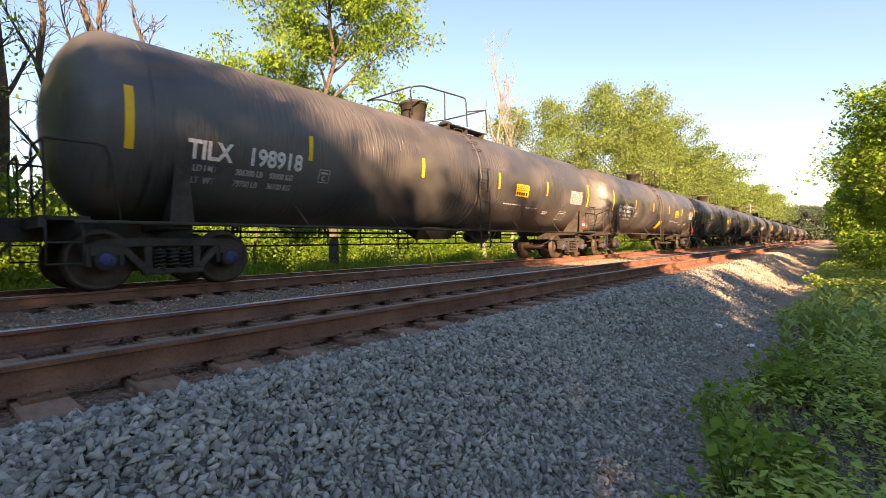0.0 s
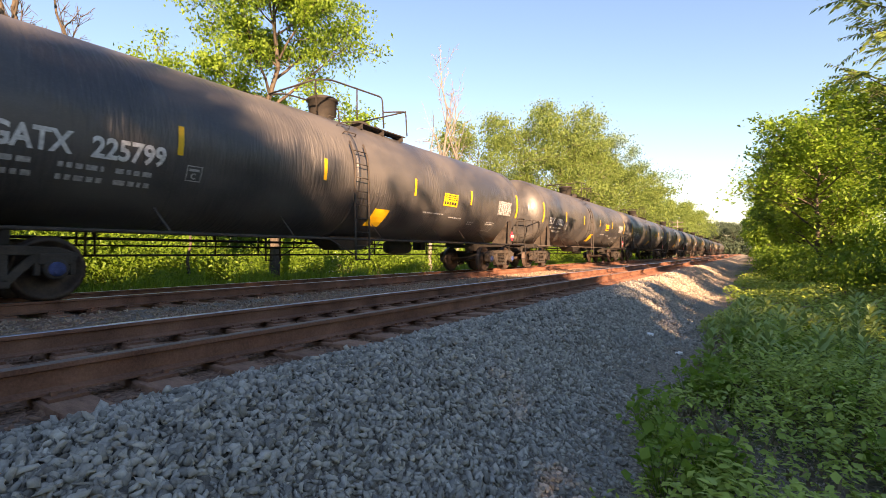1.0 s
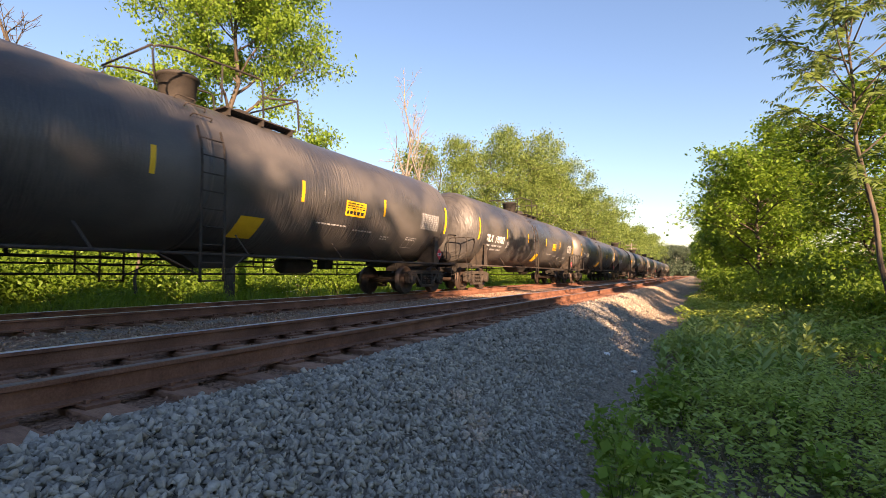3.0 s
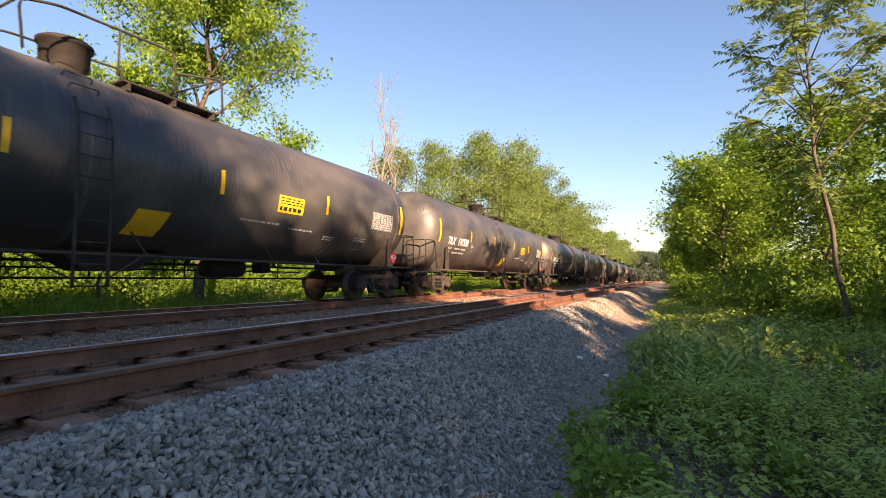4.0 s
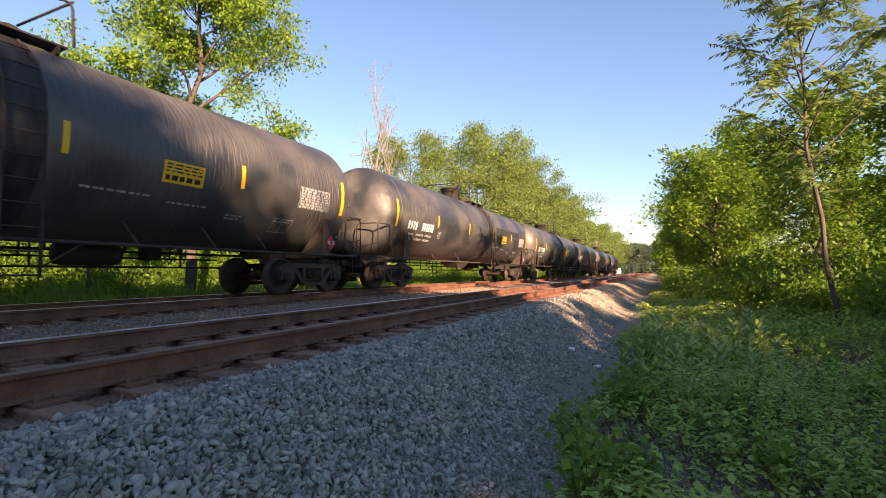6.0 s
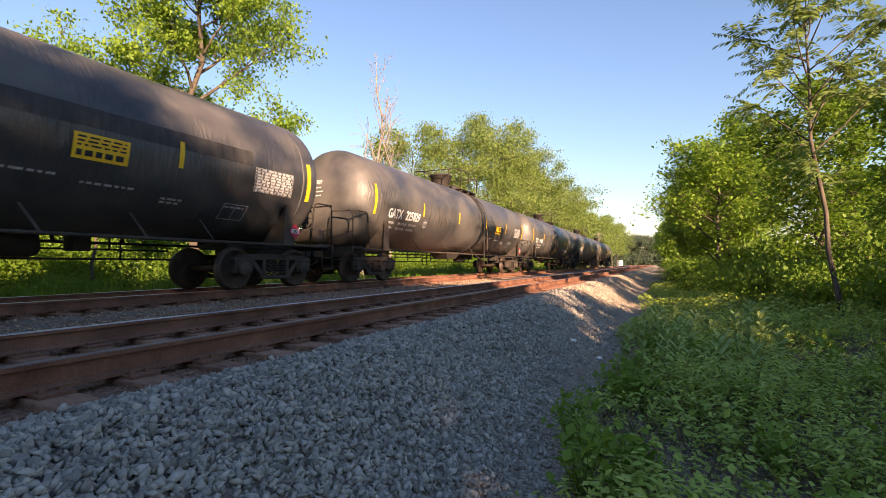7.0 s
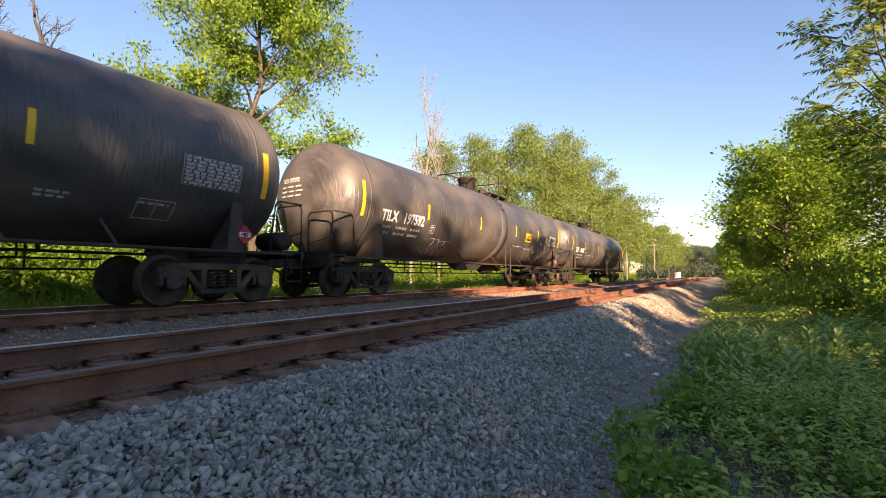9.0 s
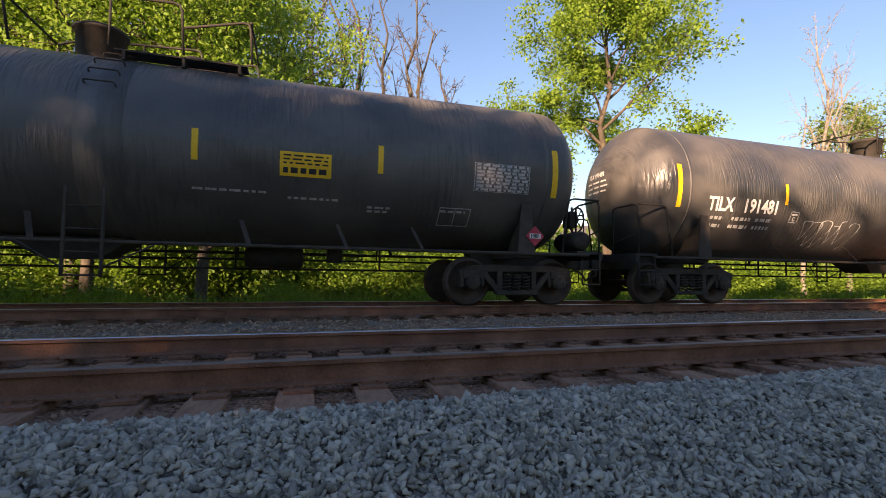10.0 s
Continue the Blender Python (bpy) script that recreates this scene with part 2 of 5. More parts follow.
def mesh_from(name, verts, faces, mat, smooth=False):
    """A mesh from numpy arrays; faces is an n x k array of corners."""
    me = bpy.data.meshes.new(name)
    me.vertices.add(len(verts))
    me.vertices.foreach_set("co", np.asarray(verts, np.float32).ravel())
    k = faces.shape[1]
    me.loops.add(faces.size)
    me.loops.foreach_set("vertex_index", faces.astype(np.int32).ravel())
    me.polygons.add(len(faces))
    me.polygons.foreach_set("loop_start", np.arange(0, faces.size, k, dtype=np.int32))
    me.polygons.foreach_set("loop_total", np.full(len(faces), k, dtype=np.int32))
    me.update()
    me.validate()
    if smooth:
        me.polygons.foreach_set("use_smooth", np.ones(len(faces), bool))
    for m in (mat if isinstance(mat, (list, tuple)) else [mat]):
        me.materials.append(m)
    return me


# ---- ground ----
def smooth_step(a, b, x):
    t = np.clip((x - a) / (b - a), 0, 1)
    return t * t * (3 - 2 * t)


def ground_z(x, y):
    x, y = np.asarray(x, float), np.asarray(y, float)
    z = np.full(np.broadcast(x, y).shape, -0.2)
    z = z - 0.032 * smooth_step(-2.72, -2.9, x) * smooth_step(-5.6, -5.3, x)
    z = z - 0.03 * smooth_step(-5.5, -5.9, x) * smooth_step(-7.8, -7.4, x)
    z = z - 0.05 * smooth_step(-7.9, -8.1, x) * smooth_step(-10.7, -10.4, x)
    toe = -0.95 + 0.35 * smooth_step(24, 45, y)
    z = z + (toe + 0.2) * smooth_step(-2.6, -0.75, x)
    z = z + 0.10 * np.clip(x - 0.6, 0, 9) * smooth_step(2.0, 9.0, np.hypot(x - 0, y))
    z = z - 0.5 * smooth_step(-11.2, -13.5, x)
    z = z + 0.03 * np.sin(x * 1.7 + y * 0.9) * smooth_step(-1.6, 0.5, x) + 0.006 * np.sin(y * 2.3 + x * 3.1)
    return z


def build_ground():
    xs = np.concatenate([np.linspace(-900, -40, 14)[:-1], np.linspace(-40, -14, 14)[:-1], np.linspace(-14, 3, 120), np.linspace(3, 20, 30)[1:], np.linspace(20, 900, 14)[1:]])
    ys = np.concatenate([np.linspace(-400, -20, 12)[:-1], np.linspace(-20, 40, 170)[:-1], np.linspace(40, 120, 50)[:-1], np.linspace(120, 1800, 20)])
    X, Y = np.meshgrid(xs, ys)
    v = np.stack([X, Y, ground_z(X, Y)], -1).reshape(-1, 3)
    i = np.arange(len(ys) - 1)[:, None] * len(xs) + np.arange(len(xs) - 1)[None]
    f = np.stack([i, i + 1, i + 1 + len(xs), i + len(xs)], -1).reshape(-1, 4)
    return tagged(new("ground", mesh_from("ground", v, f, GROUND, True)), "gravel, brown dirt and grassy soil beside railway tracks", "ground", kind="structure")


build_ground()


def rail_profile():
    return [(-0.068, -0.17), (0.068, -0.17), (0.068, -0.158), (0.012, -0.14), (0.009, -0.045), (0.036, -0.036), (0.036, -0.006), (0.030, 0.0), (-0.030, 0.0), (-0.036, -0.006), (-0.036, -0.036), (-0.009, -0.045), (-0.012, -0.14), (-0.068, -0.158)]


def build_rail(x, name, parent, label, head):
    bm = bmesh.new()
    pr = rail_profile()
    rows = [[bm.verts.new((x + a, y, b)) for a, b in pr] for y in (-160, 0, 40, 120, 900)]
    for u, w in zip(rows, rows[1:]):
        for k in range(len(pr)):
            f = bm.faces.new((u[k], w[k], w[(k + 1) % len(pr)], u[(k + 1) % len(pr)]))
            f.material_index = 1 if k in (6, 7, 8) else 0
    return part(name, bm, [RUST, head], parent, label)


def build_track(name, xc, label):
    track = tagged(thing(name), label, "railway track", kind="structure")
    for s in (-1, 1):
        build_rail(xc + s * GAUGE / 2, "rail", track, "rusty steel rail with a worn head", DULL if (s > 0 and xc == X_NEAR) else SHINE)
    bm = bmesh.new()
    box(bm, (0, 0, -0.275), (2.55, 0.23, 0.17), bevel=0.012)
    tie = bpy.data.meshes.new("tie")
    bm.to_mesh(tie)
    bm.free()
    tie.materials.append(TIE)
    bm = bmesh.new()
    box(bm, (0, 0, -0.181), (0.36, 0.19, 0.021))
    for a, b in ((-0.1, -0.06), (-0.1, 0.06), (0.1, 0.05), (0.1, -0.05)):
        box(bm, (a, b, -0.162), (0.03, 0.028, 0.03))
    plate = bpy.data.meshes.new("tie_plate")
    bm.to_mesh(plate)
    bm.free()
    plate.materials.append(RUST)
    rnd = random.Random(5)
    far_v, far_f = [], []
    y = -8.0
    i = 0
    while y < 260:
        if y < 60:
            t = new("tie", tie)
            t.parent = track
            t.matrix_basis = pose(xc + rnd.uniform(-0.04, 0.04), y, rnd.uniform(-0.006, 0.0), 0, 0, rnd.uniform(-1.2, 1.2))
            for s in (-1, 1):
                p = new("tie_plate", plate)
                p.parent = track
                p.matrix_basis = pose(xc + s * GAUGE / 2, y, 0)
        else:
            k = len(far_v)
            for dx, dy in ((-1.28, -0.11), (1.28, -0.11), (1.28, 0.11), (-1.28, 0.11)):
                far_v.append((xc + dx, y + dy, -0.19))
            for dx, dy in ((-1.28, -0.11), (1.28, -0.11), (1.28, 0.11), (-1.28, 0.11)):
                far_v.append((xc + dx, y + dy, -0.36))
            far_f += [(k, k + 1, k + 2, k + 3), (k, k + 4, k + 5, k + 1), (k + 1, k + 5, k + 6, k + 2), (k + 2, k + 6, k + 7, k + 3), (k + 3, k + 7, k + 4, k)]
        y += 0.5 + rnd.uniform(-0.02, 0.02)
        i += 1
    rest = new("far_ties", mesh_from("far_ties", np.array(far_v), np.array(far_f), TIE))
    rest.parent = track
    tagged(rest, kind="stuff")
    return track


build_track("track_near", X_NEAR, "empty railway track with rusty rails on dirt-brown wooden ties")
build_track("track_far", X_FAR, "railway track carrying the train on rusty brown ties")


# ---- the train ----
R, ZC = 1.52, 2.62           # jacket radius and axis height
HALF, DISH = 8.25, 0.75      # half the straight shell, depth of a dished head
TRUCK_Y, WB, WR = 7.55, 1.84, 0.457


def shell_profile():
    prof = []
    for k in range(0, 13):
        a = k / 12 * math.pi / 2
        prof.append((-HALF - DISH * math.cos(a), R * math.sin(a) if k else 0.0))
    for y in (-7.9, -6, -4, -2.2, -2.15, 0, 2.15, 2.2, 4, 6, 7.9):
        prof.append((y, R - (0.0 if abs(y) > 2.17 else -0.006)))
    prof += [(-a, r) for a, r in prof[12::-1]]
    return prof


def on_shell(u, v, lift=0.012):
    """A point on the near side of the shell: u along the car, v the height above the rail."""
    a = math.asin(max(-1, min(1, (v - ZC) / R)))
    return Vector(((R + lift) * math.cos(a), u, ZC + (R + lift) * math.sin(a)))


def shell_patch(bm, u0, u1, v0, v1, lift=0.012, mi=0, side=1):
    """A rectangle that follows the curve of the shell."""
    n = max(2, int(abs(v1 - v0) / 0.12) + 1)
    rows = []
    for i in range(n + 1):
        v = v0 + (v1 - v0) * i / n
        p, q = on_shell(u0, v, lift), on_shell(u1, v, lift)
        p.x, q.x = p.x * side, q.x * side
        rows.append((bm.verts.new(p), bm.verts.new(q)))
    for (a, b), (c, d) in zip(rows, rows[1:]):
        f = bm.faces.new((a, b, d, c) if side > 0 else (b, a, c, d))
        f.material_index = mi


def letters(text, size):
    """The flat mesh of a word in the built-in font: vertices (x, y) and faces, from its lower left corner."""
    cu = bpy.data.curves.new("word", "FONT")
    cu.body, cu.size, cu.resolution_u, cu.offset = text, size, 3, size * 0.033
    ob = bpy.data.objects.new("word", cu)
    me = ob.to_mesh()
    vs = [tuple(v.co)[:2] for v in me.vertices]
    fs = [tuple(p.vertices) for p in me.polygons]
    ob.to_mesh_clear()
    bpy.data.objects.remove(ob)
    bpy.data.curves.remove(cu)
    return vs, fs


def shell_text(bm, text, u, v, size, wide=1.0, bold=0.0, place=None):
    vs, fs = letters(text, size)
    for dx in ((0, bold) if bold else (0,)):
        made = [bm.verts.new((place or on_shell)(u + x * wide + dx, v + y)) for x, y in vs]
        for f in fs:
            try:
                bm.faces.new([made[k] for k in f])
            except ValueError:
                pass
    return max((x for x, _ in vs), default=0) * wide


def bars(bm, u, v, w, h, n, rnd, lift=0.012):
    """Lines of writing too small to read."""
    x = u
    while x < u + w:
        k = rnd.uniform(0.05, 0.16)
        shell_patch(bm, x, min(x + k, u + w), v, v + h, lift)
        x += k + 0.04


def build_truck(car, y, flip):
    """A two-axle truck: bolster, two side frames with spring nests, wheelsets."""
    bm = bmesh.new()
    box(bm, (0, 0, 0.60), (1.9, 0.36, 0.22), bevel=0.03)
    rod(bm, (0, 0, 0.7), (0, 0, 0.84), 0.2, 16)
    box(bm, (0, -0.45, 0.45), (1.3, 0.09, 0.12))
    box(bm, (0, 0.45, 0.45), (1.3, 0.09, 0.12))
    truck = part("truck", bm, DARK, car, "cast iron freight truck caked with brown dust")
    truck.matrix_basis = pose(0, y, 0)
    for s in (-1, 1):
        x = s * 1.0
        bm = bmesh.new()
        # side frame: top chord, sloping tension members, columns, pedestal ends
        pts = [(-1.16, 0.62), (-0.95, 0.70), (-0.55, 0.72), (0.55, 0.72), (0.95, 0.70), (1.16, 0.62)]
        for (a, za), (b, zb) in zip(pts, pts[1:]):
            d = Vector((0, b - a, zb - za))
            rot = Euler((math.atan2(zb - za, b - a), 0, 0)).to_matrix()
            box(bm, (x, (a + b) / 2, (za + zb) / 2), (0.15, d.length + 0.04, 0.13), rot, bevel=0.02)
        for t in (-1, 1):
            for (a, za), (b, zb) in (((t * 0.72, 0.66), (t * 0.38, 0.28)), ((t * 0.36, 0.68), (t * 0.36, 0.3))):
                d = Vector((0, b - a, zb - za))
                rot = Euler((math.atan2(zb - za, b - a), 0, 0)).to_matrix()
                box(bm, (x, (a + b) / 2, (za + zb) / 2), (0.14, d.length + 0.06, 0.11), rot, bevel=0.02)
            box(bm, (x, t * WB / 2, 0.60), (0.20, 0.40, 0.16), bevel=0.03)
            box(bm, (x, t * (WB / 2 + 0.2), 0.48), (0.14, 0.07, 0.22), bevel=0.015)
            box(bm, (x, t * (WB / 2 - 0.2), 0.48), (0.14, 0.07, 0.22), bevel=0.015)
        box(bm, (x, 0, 0.26), (0.2, 0.86, 0.09), bevel=0.02)
        sf = part("side_frame", bm, GRIME, truck)
        for k in (-0.2, 0.0, 0.2):
            bm = bmesh.new()
            pts = [(x + s * 0.04 + 0.075 * math.cos(q * 0.7), k + 0.075 * math.sin(q * 0.7), 0.31 + 0.3 * q / 45) for q in range(46)]
            bent(bm, pts, 0.017, 5)
            part("spring", bm, GRIME, truck, "coiled suspension spring")
    for t in (-1, 1):
        bm = bmesh.new()
        lathe(bm, [(-1.06, 0), (-1.06, 0.075), (1.06, 0.075), (1.06, 0)], 12, "x")
        for s in (-1, 1):
            o = s * 0.745
            prof = [(o - s * 0.075, 0.06), (o - s * 0.075, 0.33), (o - s * 0.07, 0.4), (o - s * 0.075, WR + 0.02), (o - s * 0.045, WR + 0.026), (o - s * 0.03, WR + 0.004), (o + s * 0.065, WR - 0.006),
                    (o + s * 0.07, WR - 0.06), (o + s * 0.02, WR - 0.085), (o - s * 0.01, 0.2), (o + s * 0.05, 0.14), (o + s * 0.07, 0.12), (o + s * 0.07, 0.06)]
            lathe(bm, prof, 36, "x")
            lathe(bm, [(s * 0.92, 0.05), (s * 0.92, 0.15), (s * 1.1, 0.15), (s * 1.12, 0.12), (s * 1.12, 0.0)], 16, "x", mi=1)
            for q in range(3):
                c = Vector((s * 1.125, 0.07 * math.cos(q * 2.094), 0.07 * math.sin(q * 2.094)))
                box(bm, c, (0.03, 0.035, 0.035), mi=2)
        w = part("wheelset", bm, [WHEEL, GRIME, GRIME], truck, "pair of steel wheels on an axle")
        w.location = (0, t * WB / 2, WR)
    return truck


def railing(bm, pts, r=0.017):
    out = [Vector(pts[0])]
    for a, b, c in zip(pts, pts[1:], pts[2:]):
        a, b, c = Vector(a), Vector(b), Vector(c)
        k = min(0.12, (b - a).length / 2.2, (c - b).length / 2.2)
        p, q = b + (a - b).normalized() * k, b + (c - b).normalized() * k
        out += [p, (p + q + 2 * b) / 4, q]
    out.append(Vector(pts[-1]))
    bent(bm, out, r, 6)


def build_tank_car(kind):
    """kinds 0, 2 and 3: ladder past the middle; kind 1: ladder ahead of it, with a yellow square beyond."""
    car = thing("tank_car")
    lad, rise = ((0.45, 2.8), (-1.0, 3.3), (0.65, 1.75), (1.08, 3.95))[kind]
    strips = ((-5.22, -1.98, 1.45, 4.55), (-5.12, -2.0, 1.32, 4.45), (-5.2, -1.55, 1.95, 4.78), (-5.1, -1.8, 1.62, 4.8))[kind]
    notice = (2.85, 3.2, 3.57, 3.5)[kind]
    bm = bmesh.new()
    lathe(bm, shell_profile(), 64, "y", (0, 0, ZC))
    tank = part("tank", bm, BLACK, car, "black cylindrical tank with dished heads")
    for y, w, mat in ((lad, 0.30, SOOT) if kind == 3 else (lad + 0.05, 0.3 if kind == 2 else 0.05, BLACK), (-HALF + 0.3, 0.03, BLACK), (HALF - 0.3, 0.03, BLACK)):
        bm = bmesh.new()
        lift = 0.012 if abs(y) < 3 else 0.004
        lathe(bm, [(y - w - 0.005, R - 0.01), (y - w, R + lift), (y + w, R + lift), (y + w + 0.005, R - 0.01)], 64, "y", (0, 0, ZC))
        part("jacket_band", bm, mat, car, "soot-black band round the tank" if mat is SOOT else "")
    # draft sills, body bolsters, saddles
    for e in (-1, 1):
        bm = bmesh.new()
        box(bm, (0, e * 8.2, 0.93), (0.42, 2.6, 0.34), bevel=0.02)
        part("stub_sill", bm, DARK, car)
        bm = bmesh.new()
        box(bm, (0, e * TRUCK_Y, 0.98), (2.75, 0.34, 0.13), bevel=0.02)
        part("body_bolster", bm, DARK, car)
        for s in (-1, 1):
            bm = bmesh.new()
            vs = []
            for dy in (-0.015, 0.015):
                vs.append([bm.verts.new(p) for p in ((s * 1.42, e * TRUCK_Y + dy, 1.0), (s * 1.42, e * TRUCK_Y + dy, 1.9), (s * 1.34, e * TRUCK_Y + dy, 1.95), (s * 0.75, e * TRUCK_Y + dy, 1.2), (s * 0.6, e * TRUCK_Y + dy, 1.0))])
            bm.faces.new(vs[0]), bm.faces.new(vs[1][::-1])
            for k in range(5):
                bm.faces.new((vs[0][k], vs[1][k], vs[1][(k + 1) % 5], vs[0][(k + 1) % 5]))
            # outer flange, broad at the foot
            f0 = [bm.verts.new(p) for p in ((s * 1.43, e * TRUCK_Y - 0.18, 1.0), (s * 1.43, e * TRUCK_Y + 0.18, 1.0), (s * 1.43, e * TRUCK_Y + 0.1, 1.93), (s * 1.43, e * TRUCK_Y - 0.1, 1.93))]
            f1 = [bm.verts.new(v.co + Vector((s * 0.02, 0, 0))) for v in f0]
            bm.faces.new(f0), bm.faces.new(f1[::-1])
            for k in range(4):
                bm.faces.new((f0[k], f1[k], f1[(k + 1) % 4], f0[(k + 1) % 4]))
            bmesh.ops.recalc_face_normals(bm, faces=bm.faces[:])
            part("saddle", bm, GRIME, car)
        # end platform, handrails, coupler
        bm = bmesh.new()
        box(bm, (0, e * 8.98, 1.05), (2.7, 0.55, 0.06), bevel=0.01)
        box(bm, (0, e * 9.24, 1.0), (2.75, 0.06, 0.16))
        part("end_platform", bm, DARK, car)
        for s in (-1, 1):
            bm = bmesh.new()
            railing(bm, [(s * 1.36, e * 9.2, 1.05), (s * 1.36, e * 9.2, 2.1), (s * 0.55, e * 9.2, 2.1), (s * 0.55, e * 9.2, 1.05)], 0.02)
            railing(bm, [(s * 1.36, e * 9.2, 2.1), (s * 1.38, e * 8.5, 2.1), (s * 1.38, e * 8.35, 1.0)], 0.02)
            railing(bm, [(s * 0.5, e * 9.2, 1.3), (s * 1.36, e * 9.2, 1.5)], 0.014)
            part("end_handrail", bm, DARK, car)
        for s in (-1, 1):
            bm = bmesh.new()
            for dy in (-0.2, 0.2):
                rod(bm, (s * 1.38, e * 9.0 + dy, 1.02), (s * 1.38, e * 9.0 + dy, 0.42), 0.014, 6)
            rod(bm, (s * 1.38, e * 9.0 - 0.2, 0.43), (s * 1.38, e * 9.0 + 0.2, 0.43), 0.016, 6)
            rod(bm, (s * 1.38, e * 9.0 - 0.2, 0.72), (s * 1.38, e * 9.0 + 0.2, 0.72), 0.016, 6)
            part("sill_step", bm, DARK, car)
        bm = bmesh.new()
        box(bm, (0, e * 9.35, 0.87), (0.2, 0.5, 0.2), bevel=0.03)
        box(bm, (e * 0.08, e * 9.62, 0.87), (0.26, 0.2, 0.28), bevel=0.05)
        rod(bm, (0.1, e * 9.35, 0.8), (0.35, e * 9.5, 0.62), 0.025, 6)
        rod(bm, (0.35, e * 9.5, 0.62), (0.2, e * 9.67, 0.5), 0.025, 6)
        part("coupler", bm, DARK, car)
    # brake wheel and its stand, at the leading end of one kind and the trailing end of the others
    be = -1 if kind == 1 else 1
    bx = -0.4 if kind == 1 else 0.3
    bm = bmesh.new()
    for dx in (-0.1, 0.1):
        rod(bm, (bx + dx, be * 9.2, 1.05), (bx + dx, be * 9.2, 2.1), 0.025, 6)
    box(bm, (bx, be * 9.22, 1.83), (0.3, 0.2, 0.36), bevel=0.03)
    part("brake_stand", bm, DARK, car)
    bm = bmesh.new()
    ring = [(bx + 0.28 * math.cos(q * math.tau / 24), be * 9.38, 1.83 + 0.28 * math.sin(q * math.tau / 24)) for q in range(25)]
    bent(bm, ring, 0.02, 6)
    for q in range(8):
        a = q * math.tau / 8
        rod(bm, (bx, be * 9.38, 1.83), (bx + 0.28 * math.cos(a), be * 9.38, 1.83 + 0.28 * math.sin(a)), 0.012, 6)
    rod(bm, (bx, be * 9.3, 1.83), (bx, be * 9.4, 1.83), 0.07, 12)
    part("brake_wheel", bm, DARK, car)
    # side rails with braces
    for s in (-1, 1):
        bm = bmesh.new()
        rod(bm, (s * 1.45, -8.9, 1.0), (s * 1.45, 8.9, 1.0), 0.03, 8)
        part("side_rail", bm, GRIME, car)
        for y in (-5.3, -2.85, -0.1, 2.7, 4.2, 5.5):
            bm = bmesh.new()
            rot = Euler((0, 0, 0)).to_matrix()
            a, b = Vector((s * 1.22, y - 0.1, 1.42)), Vector((s * 1.45, y + 0.06, 1.0))
            q = (b - a).to_track_quat("Z", "X").to_matrix()
            box(bm, (a + b) / 2, (0.012, 0.075, (b - a).length), q)
            part("brace", bm, GRIME, car)
    # under the tank: brake pipe, hangers, reservoir, outlet skid
    bm = bmesh.new()
    rod(bm, (-0.9, -8, 0.66), (-0.9, 8, 0.66), 0.022, 6)
    for y in (-5.6, -5.45, -3.1, -2.0, 0.3, 2.3, 3.3, 3.45, 5.2):
        rod(bm, (-0.9, y, 0.64), (-0.9, y, 1.35), 0.022, 6)
    part("brake_pipe", bm, DARK, car)
    bm = bmesh.new()
    rod(bm, (-1.3, -6.5, 0.86), (-1.3, 6.5, 0.86), 0.02, 6)
    for y in (-5.6, -5.45, -3.1, -0.6, 2.3, 3.3, 5.2):
        rod(bm, (-1.3, y, 0.84), (-1.25, y, 1.4), 0.02, 6)
    part("conduit", bm, DARK, car)
    bm = bmesh.new()
    lathe(bm, [(-4.7, 0), (-4.68, 0.2), (-4.6, 0.22), (-3.7, 0.22), (-3.62, 0.2), (-3.6, 0)], 20, "y", (-0.55, 7.2, 0.9))
    box(bm, (-0.5, 4.2, 0.95), (0.35, 0.3, 0.3), bevel=0.03)
    part("air_reservoir", bm, DARK, car)
    bm = bmesh.new()
    vs = [(-0.45, -0.9, 1.12), (0.45, -0.9, 1.12), (0.45, 0.9, 1.12), (-0.45, 0.9, 1.12), (-0.32, -0.4, 0.78), (0.32, -0.4, 0.78), (0.32, 0.4, 0.78), (-0.32, 0.4, 0.78)]
    vs = [bm.verts.new(v) for v in vs]
    for f in ((0, 1, 5, 4), (1, 2, 6, 5), (2, 3, 7, 6), (3, 0, 4, 7), (4, 5, 6, 7)):
        bm.faces.new([vs[k] for k in f])
    part("outlet_skid", bm, DARK, car)
    # ladder
    for s in (-1, 1):
        bm = bmesh.new()
        zs = [0.5 + (rise - 0.5) * q / 8 for q in range(9)]
        ladder = None
        for y in (lad - 0.23, lad + 0.23):
            bm = bmesh.new() if ladder else bm
            pts = []
            for z in zs:
                p = on_shell(y, max(z, ZC), 0.14)
                pts.append((s * p.x, y, z))
            bent(bm, pts, 0.024, 6)
            if ladder:
                part("stringer", bm, GRIME, ladder)
            else:
                ladder = part("ladder", bm, GRIME, car)
        z = 0.52
        while z < rise + 0.02:
            bm = bmesh.new()
            x = s * on_shell(0, max(z, ZC), 0.14).x
            rod(bm, (x, lad - 0.23, z), (x, lad + 0.23, z), 0.013, 6)
            part("rung", bm, GRIME, ladder)
            z += 0.32
        for q in range(4):
            z = 3.3 + 0.22 * q
            if z < rise + 0.2:
                continue
            bm = bmesh.new()
            a, b = on_shell(lad - 0.2, z, 0.0), on_shell(lad + 0.2, z, 0.0)
            out = Vector((a.x, 0, a.z - ZC)).normalized() * 0.09
            railing(bm, [(s * p.x, p.y, p.z) for p in (a, a + out, b + out, b)], 0.012)
            part("grab_iron", bm, GRIME, car)
        for y0, y1 in ((lad - 0.23, lad - 0.9), (lad + 0.23, lad + 0.9)):
            bm = bmesh.new()
            rod(bm, (s * 1.66, y0, 0.62), (s * 1.44, y1, 1.02), 0.014, 6)
            part("ladder_brace", bm, GRIME, car)
